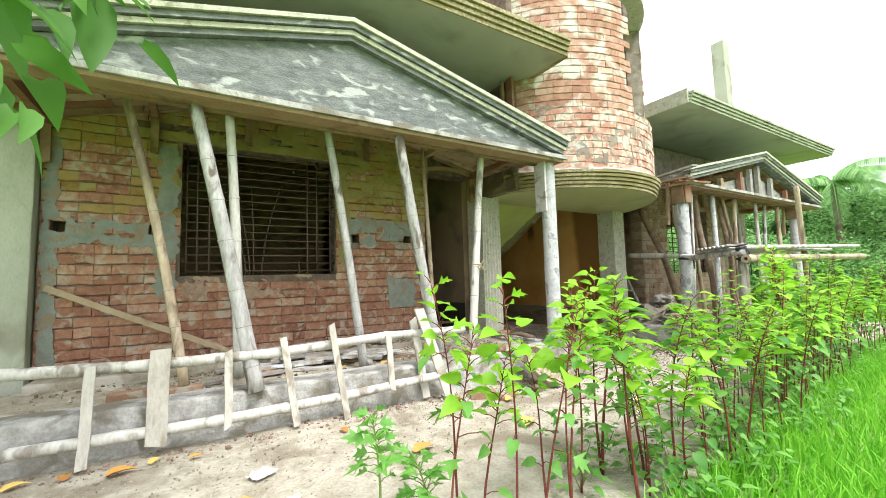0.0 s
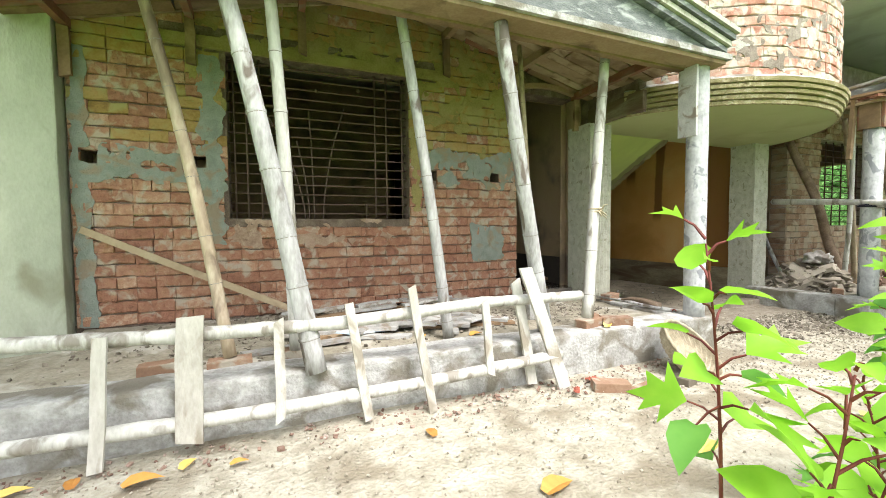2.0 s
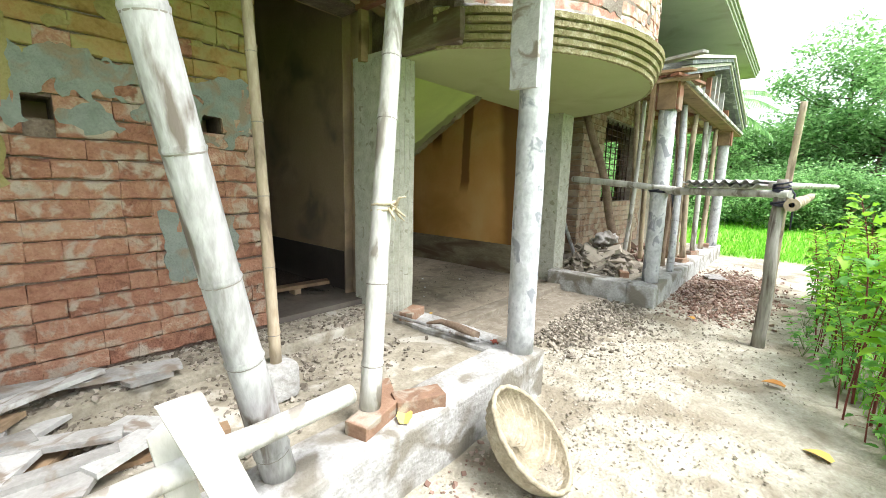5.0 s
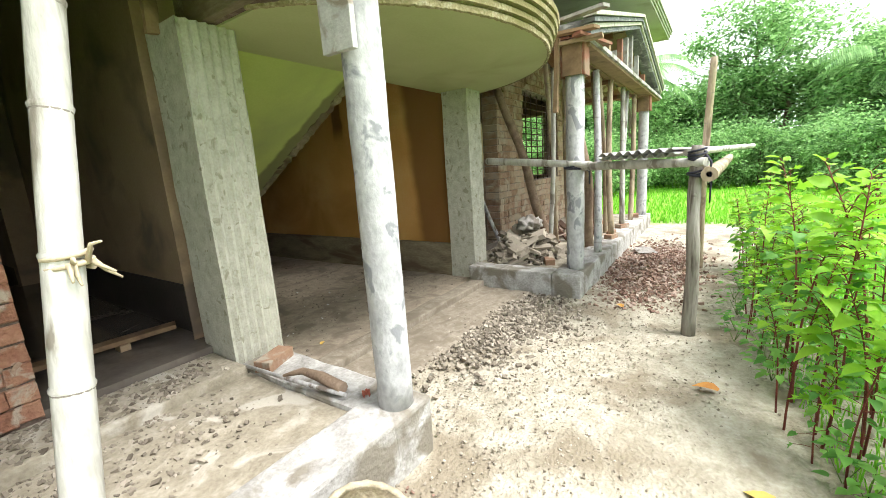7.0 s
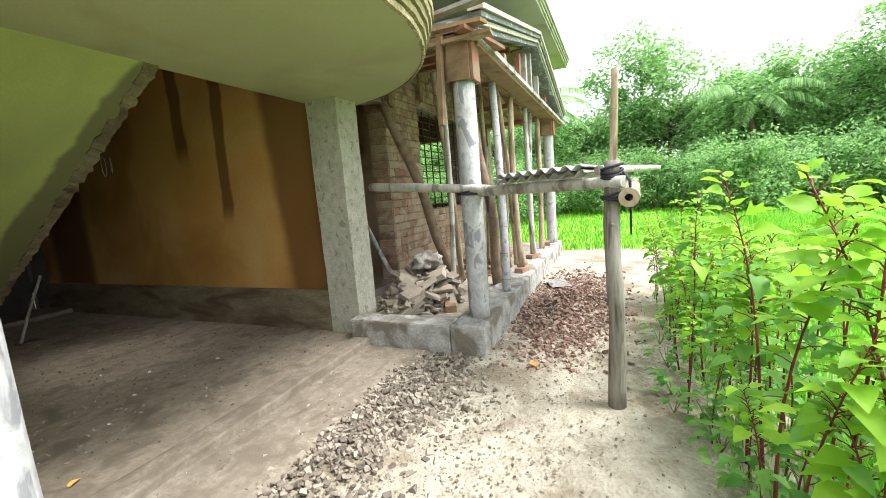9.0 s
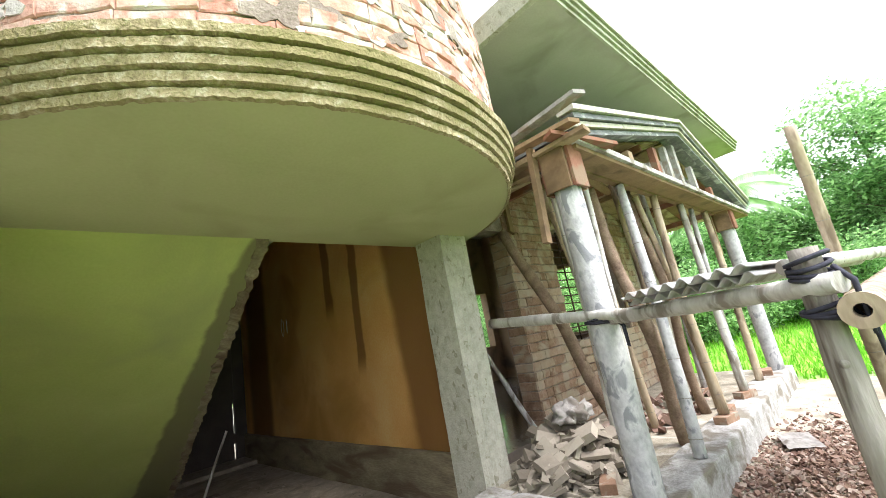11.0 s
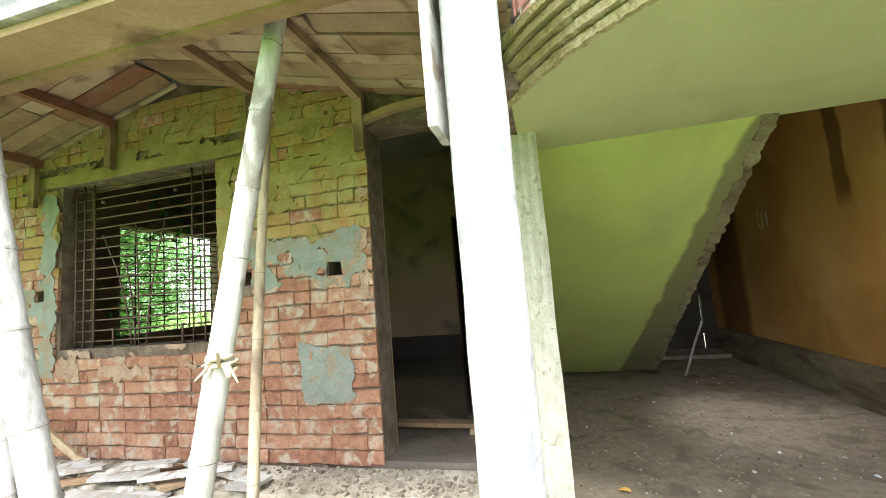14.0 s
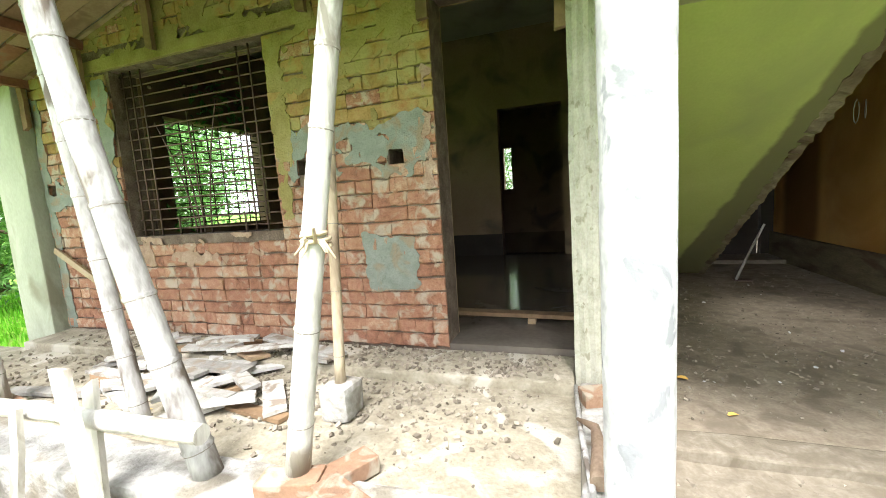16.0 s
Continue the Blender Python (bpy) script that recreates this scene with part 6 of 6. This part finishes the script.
# ---- cement smears on the brick face ----
def smear(x0, x1, z0, z1, seed, cover, material, parent, name="cement_patch", step=0.022, y=FACE - 0.015, place=None, thick=0.006):
    """A thin ragged skin of cement: the field's level line is cut through the cells of a fine net."""
    bm = bmesh.new()
    nx, nz = int((x1 - x0) / step) + 1, int((z1 - z0) / step) + 1

    def field(i, j):
        p = Vector((x0 + i * step, seed * 3.3, z0 + j * step))
        if WIN[0] < p.x < WIN[1] and SILL < p.z < HEAD and not place or not place and p.z > roof_under(p.x) + 0.03:
            return -0.3
        if not place and any(a - 0.06 < p.x < a + 0.06 and b - 0.055 < p.z < b + 0.055 for a, b in PUT_HOLES):
            return -0.2
        e = min(1.0, min(p.x - x0, x1 - p.x) / 0.08, min(p.z - z0, z1 - p.z) / 0.08)
        return e * cover - 0.28 + 0.62 * noise.noise(Vector((p.x * 4.5, p.y, p.z * 8))) + 0.34 * noise.noise(p * 17) + 0.16 * noise.noise(p * 41)
    val = [[field(i, j) for j in range(nz + 1)] for i in range(nx + 1)]
    made = {}

    def vert(a, b):
        if (a, b) not in made:
            u, v = a
            if b:
                f0, f1 = val[a[0]][a[1]], val[b[0]][b[1]]
                k = f0 / (f0 - f1)
                u, v = a[0] + (b[0] - a[0]) * k, a[1] + (b[1] - a[1]) * k
            x, z = x0 + u * step, z0 + v * step
            dy = 0.0025 * noise.noise(Vector((x * 14, seed, z * 14)))
            made[a, b] = bm.verts.new(place(x, dy, z) if place else (x, y + dy, z))
        return made[a, b]
    for i in range(nx):
        for j in range(nz):
            ring = [(i, j), (i + 1, j), (i + 1, j + 1), (i, j + 1)]
            poly = []
            for k in range(4):
                a, b = ring[k], ring[(k + 1) % 4]
                if val[a[0]][a[1]] > 0:
                    poly.append(vert(a, None))
                if (val[a[0]][a[1]] > 0) != (val[b[0]][b[1]] > 0):
                    poly.append(vert(*sorted((a, b))))
            if len(poly) > 2:
                bm.faces.new(poly)
    ob = part(name, bm, material, parent)
    md = ob.modifiers.new("thick", "SOLIDIFY")
    md.thickness, md.offset = thick, -1
    return ob


smear(1.97, 2.40, 0.72, 1.14, 2, 1.0, PLASTER_PATCH, wall_front)
smear(1.42, 2.52, 1.50, 1.92, 4, 0.50, PLASTER_PATCH, wall_front)
smear(-1.33, -0.30, 1.46, 1.76, 5, 0.45, PLASTER_PATCH, wall_front)
smear(1.31, 1.48, 1.22, 2.56, 6, 0.8, MORTAR_OCHRE, wall_front, "mortar_smear")
smear(-0.52, -0.30, 0.95, 2.56, 7, 0.75, PLASTER_PATCH, wall_front)
smear(2.45, 2.55, 0.4, 2.5, 8, 0.5, MORTAR_WASH, wall_front, "mortar_smear")
smear(-1.34, -1.20, 0.35, 2.5, 9, 1.3, PLASTER_PATCH, wall_front)
smear(-0.32, 1.45, 0.92, 1.19, 15, 0.20, MORTAR_WASH, wall_front, "mortar_smear", 0.022, FACE - 0.0125)
smear(-0.55, 2.50, 2.05, 3.1, 14, 0.22, MORTAR_OCHRE, wall_front, "mortar_smear", 0.022, FACE - 0.0135)
smear(-0.45, 2.50, 1.84, 3.1, 13, 0.06, MORTAR_OCHRE, wall_front, "mortar_smear", 0.022, FACE - 0.0115)
structure("lintel_window", worn_box(-0.75, FACE - 0.018, HEAD + 0.002, 1.75, FACE + 0.23, HEAD + 0.10, 0.25, 0.006, 0.006), MORTAR_OCHRE, "rough mustard-stained concrete lintel over the window", "trim")


# ---- bricks ----
def brick_mesh(l, h, d, seed, material):
    """A worn brick face: open at the back, edges chamfered, corners uneven."""
    q = random.Random(seed)
    c = 0.007
    def w(s):
        return q.uniform(-s, s)
    ce = 0.003
    cols_ = [-l / 2, -l / 5, l / 9, l / 2]
    v, f = [], []
    for x in cols_:
        end = abs(x) > l / 3
        jz, jz2, jy = w(0.007), w(0.007), w(0.0055)
        xe = x * (1 - 2 * ce / l) if end else x
        v += [(x, 0, -h / 2), (x + w(0.004), -d + c, -h / 2 + jz), (xe + w(0.004), -d + jy, -h / 2 + c + jz), (xe + w(0.004), -d + jy + w(0.003), h / 2 - c + jz2), (x + w(0.004), -d + c, h / 2 + jz2), (x, 0, h / 2)]
    for i in range(3):
        o = 6 * i
        f += [(o + k, o + 6 + k, o + 7 + k, o + k + 1) for k in range(5)]
    f += [(1, 2, 3, 4), (0, 1, 4, 5), (22, 21, 20, 19), (23, 22, 19, 18)]
    me = bpy.data.meshes.new("brick")
    me.from_pydata(v, [], f)
    me.materials.append(material)
    return me


COURSE, LONG, SHORT = 0.0965, 0.252, 0.128
SETS = {}


def brick_set(material):
    if material.name not in SETS:
        SETS[material.name] = {n_: [brick_mesh(n_ - 0.001, COURSE - 0.009, 0.023, s + int(n_ * 1000), material) for s in range(12)] for n_ in (LONG, SHORT)}
    return SETS[material.name]


def courses(x0, x1, z0, z1, q):
    """Rows of (centre, height, length): stretchers with headers mixed in."""
    row, z = 0, z0
    while z + COURSE * 0.6 < z1:
        x = x0 - (LONG / 2 if row % 2 else 0)
        while x < x1 - 0.02:
            n_ = SHORT if q.random() < 0.4 else LONG
            a, b = max(x, x0), min(x + n_, x1)
            if b - a > 0.05:
                yield (a + b) / 2, z + COURSE / 2, b - a, n_
            x += n_
        z += COURSE
        row += 1


def lay(parent, x0, x1, z0, z1, holes, pick, limit, seed, y=FACE + 0.014):
    """Bricks on a straight wall: single parts below the limit height, the rest joined."""
    q = random.Random(seed)
    rest = {}
    for x, z, ln, n_ in courses(x0, x1, z0, z1, q):
        hit = None
        for h in holes:
            if h[0] - 0.01 < x + ln / 2 and x - ln / 2 < h[1] + 0.01 and h[2] < z + 0.03 and z - 0.03 < h[3]:
                hit = h
                a, b = x - ln / 2, x + ln / 2
                if a < h[0] - 0.05:
                    b = min(b, h[0])
                elif b > h[1] + 0.05:
                    a = max(a, h[1])
                else:
                    ln = 0
                    break
                x, ln = (a + b) / 2, b - a
        if ln < 0.05:
            continue
        mat_ = pick(x, z, q)
        me = q.choice(brick_set(mat_)[n_])
        m = pose(x, y + q.uniform(-0.003, 0.004), z + q.uniform(-0.003, 0.003), q.uniform(-2, 2), q.uniform(-0.9, 0.9), q.uniform(-1, 1)) @ Matrix.Diagonal((ln / n_, 1, 1, 1))
        if z < limit:
            b = new("brick", me)
            b.parent = parent
            b.matrix_basis = m
        else:
            bm = rest.setdefault(mat_.name, (bmesh.new(), mat_))[0]
            vs = [bm.verts.new(m @ v.co) for v in me.vertices]
            for p in me.polygons:
                bm.faces.new([vs[k] for k in p.vertices])
    for bm, mat_ in rest.values():
        tagged(part("upper_bricks", bm, mat_, parent), kind="stuff")


def front_pick(x, z, q):
    if z > 1.84:
        return BRICK_OCHRE if q.random() < (0.3 if x < -0.35 and z < 2.5 else 0.86) else BRICK_RED
    return BRICK_RED


lay(wall_front, -1.34, DOOR[0], 0.345, 3.16, [win_hole] + small + [(-0.75, 1.75, HEAD - 0.005, HEAD + 0.105)], front_pick, 2.55, 3)
lay(wall_wing, WDOOR[1], 10.9, 0.23, 3.0, [WWIN], lambda x, z, q: BRICK_WING, 2.2, 4)


z = 0.23 + COURSE / 2
q = random.Random(12)
while z < 2.42:
    b = new("brick", q.choice(brick_set(BRICK_WING)[LONG]))
    b.parent = wall_wing
    b.matrix_basis = pose(WDOOR[1] + 0.013, FACE + 0.115, z, q.uniform(-1, 1), 0, -90 + q.uniform(-1, 1)) @ Matrix.Diagonal((0.9, 1, 1, 1))
    z += COURSE


def lay_round(parent, z0, z1, a0, a1, limit, seed, opening=None):
    q = random.Random(seed)
    z, row = z0, 0
    rest = bmesh.new()
    r = TR - 0.014
    while z + COURSE * 0.6 < z1:
        a = a0 - (4 if row % 2 else 0)
        while a < a1 - 1:
            n_ = SHORT if q.random() < 0.25 else LONG
            da = math.degrees(n_ / TR)
            lo_, hi_ = max(a, a0), min(a + da, a1)
            mid = (lo_ + hi_) / 2
            a += da
            if hi_ - lo_ < 1.8:
                continue
            if opening and z + COURSE > opening[2] and z < opening[3] and opening[0] < mid < opening[1]:
                continue
            if abs(z - 4.35) < 0.05 and (abs(mid - 233) < 2.5 or abs(mid - 256) < 2.5):
                continue
            me = q.choice(brick_set(BRICK_TOWER)[n_])
            t = radians(mid)
            m = pose(TC[0] + r * math.cos(t), TC[1] + r * math.sin(t), z + COURSE / 2 + q.uniform(-0.003, 0.003), q.uniform(-0.8, 0.8), q.uniform(-1, 1), mid + 90 + q.uniform(-1, 1)) @ Matrix.Diagonal(((hi_ - lo_) / da, 1, 1, 1))
            if z < limit:
                b = new("brick", me)
                b.parent = parent
                b.matrix_basis = m
            else:
                vs = [rest.verts.new(m @ v.co) for v in me.vertices]
                for p in me.polygons:
                    rest.faces.new([vs[k] for k in p.vertices])
        z += COURSE
        row += 1
    if len(rest.verts):
        tagged(part("upper_bricks", rest, BRICK_TOWER_REST, parent), kind="stuff")
    else:
        rest.free()


def on_tower(x, dy, z):
    a = radians(209.5) + x / TR
    r = TR + 0.0115 - dy
    return (TC[0] + r * math.cos(a), TC[1] + r * math.sin(a), z)


smear(0.02, 4.38, TB, 3.42, 31, 0.13, MORTAR_PALE, tower_low, "mortar_smear", 0.026, place=on_tower)
smear(0.02, 4.38, TB, 3.10, 37, 0.06, LIME, tower_low, "lime_smear", 0.026, place=on_tower)
lay_round(tower_low, TB + 0.005, 6.9, 209.5, 354.5, 3.35, 6, (268, 318, 3.42, 6.9))
# brick faces inside the tower, seen through the opening
bm = bmesh.new()
q = random.Random(9)
for x, z, ln, n_ in courses(3.7, 6.6, 3.55, 6.9, q):
    box(bm, x - ln / 2 + 0.007, 5.105, z - 0.041, x + ln / 2 - 0.007, 5.122, z + 0.041, 0.002)
tagged(mesh_object("inner_bricks", bm, BRICK_TOWER_REST, None), "red brick lining inside the round tower", "bricks", "", "stuff")
# upper storey beginnings
structure("wall_upper", boxes((-1.70, 5.05, SLAB + 0.171, 3.30, 5.25, 6.6)), MORTAR_PALE, "unfinished upper storey brick wall")
structure("column_upper", boxes((3.32, 4.98, SLAB + 0.171, 3.62, 5.25, 6.8)), CONCRETE, "raw concrete column of the upper storey", "column")
structure("column_stub", worn_box(11.55, 4.85, SLAB + 0.2, 11.85, 5.15, 7.2, 0.4, 0.01, 0.02), PLASTER_GREEN, "pale unfinished column stub on the wing roof", "column")


# ---- trodden earth in front of the passage ----
bm = bmesh.new()
nx, ny = 60, 24
net = []
for i in range(nx + 1):
    x = 3.74 + 2.45 * i / nx
    front = 3.98 + 0.22 * noise.noise(Vector((x * 1.7, 3, 0))) + 0.05 * noise.noise(Vector((x * 9, 5, 0)))
    net.append([bm.verts.new((x, front + (4.695 - front) * j / ny, (-0.012 if j == 0 else 0.020 + 0.012 * noise.noise(Vector((x * 5, j * 0.4, 0))) + 0.007 * noise.noise(Vector((x * 17, j * 1.3, 4)))))) for j in range(ny + 1)])
for a, b in zip(net, net[1:]):
    for j in range(ny):
        bm.faces.new((a[j], b[j], b[j + 1], a[j + 1])).smooth = True
structure("ground_bay", bm, BAY_EARTH, "dark trodden earth in front of the passage", "ground")


# ---- gravel, clods and chips ----
def scatter(name, n_, spot, s0, s1, material, label, seed, z=0.0, flat=0.6):
    q = random.Random(seed)
    bm = bmesh.new()
    for i in range(n_):
        x, y, zz = spot(q)
        s = s0 + (s1 - s0) * q.random() ** 2.2
        chunk(bm, (x, y, z + zz + s * flat * 0.4), (s, s * q.uniform(0.5, 0.9), s * flat * q.uniform(0.5, 1)), q)
    return tagged(mesh_object(name, bm, material), label, "gravel", "", "stuff")


def mound(q):
    while True:
        x, y = q.gauss(7.7, 0.75), q.gauss(2.95, 0.24)
        if y < 3.42 and x > 6.05:
            return x, y, 0.10 * q.random() * math.exp(-((x - 7.7) / 0.8) ** 2 - ((y - 2.95) / 0.3) ** 2)


def bay(q):
    while True:
        x, y = (q.gauss(5.35, 0.50), q.gauss(3.80, 0.22)) if q.random() < 0.72 else (q.uniform(3.75, 6.3), q.gauss(4.35, 0.25))
        if 3.74 < x < 6.17 and y < 4.68:
            return x, y, 0.03 * q.random() * max(0.0, 1 - abs(y - 3.8) * 3)


scatter("yard_pebbles", 4200, lambda q: (q.uniform(-1.8, 7), q.triangular(1.9, 3.45, 3.2), 0), 0.002, 0.0075, RUBBLE, "small pebbles and crumbs scattered on the sand", 1)
scatter("yard_crumbs", 3600, lambda q: (q.triangular(2.2, 6.6, 4.6), q.triangular(2.0, 4.0, 3.7), 0), 0.002, 0.0085, RUBBLE, "crumbs of cement and earth on the path", 2)
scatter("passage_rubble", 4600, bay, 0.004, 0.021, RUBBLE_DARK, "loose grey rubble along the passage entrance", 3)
scatter("brick_chip_mound", 6500, mound, 0.005, 0.022, CHIPS, "low mound of brown brick chips beside the platform", 4)
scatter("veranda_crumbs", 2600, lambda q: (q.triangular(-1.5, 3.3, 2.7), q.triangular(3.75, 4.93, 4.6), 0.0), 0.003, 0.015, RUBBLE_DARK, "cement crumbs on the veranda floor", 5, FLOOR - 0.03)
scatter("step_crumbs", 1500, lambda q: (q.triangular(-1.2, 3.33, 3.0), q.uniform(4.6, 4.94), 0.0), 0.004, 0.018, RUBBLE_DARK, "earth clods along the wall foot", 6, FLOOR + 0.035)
scatter("passage_chips", 16, lambda q: (q.uniform(3.8, 6.2), q.triangular(4.9, 8.5, 5.4), 0), 0.005, 0.014, PAPER, "pale chips on the passage floor", 7, 0.055)
scatter("curb_litter", 500, lambda q: (q.uniform(-1.8, 3.4), q.triangular(3.12, 3.44, 3.38), 0), 0.004, 0.014, CHIPS, "leaf litter and chips along the curb foot", 8)
scatter("passage_dirt", 1500, lambda q: (q.uniform(3.75, 6.3), q.triangular(4.75, 9.5, 5.2), 0), 0.003, 0.011, RUBBLE_DARK, "dark crumbs and dirt on the passage floor", 9, 0.055)
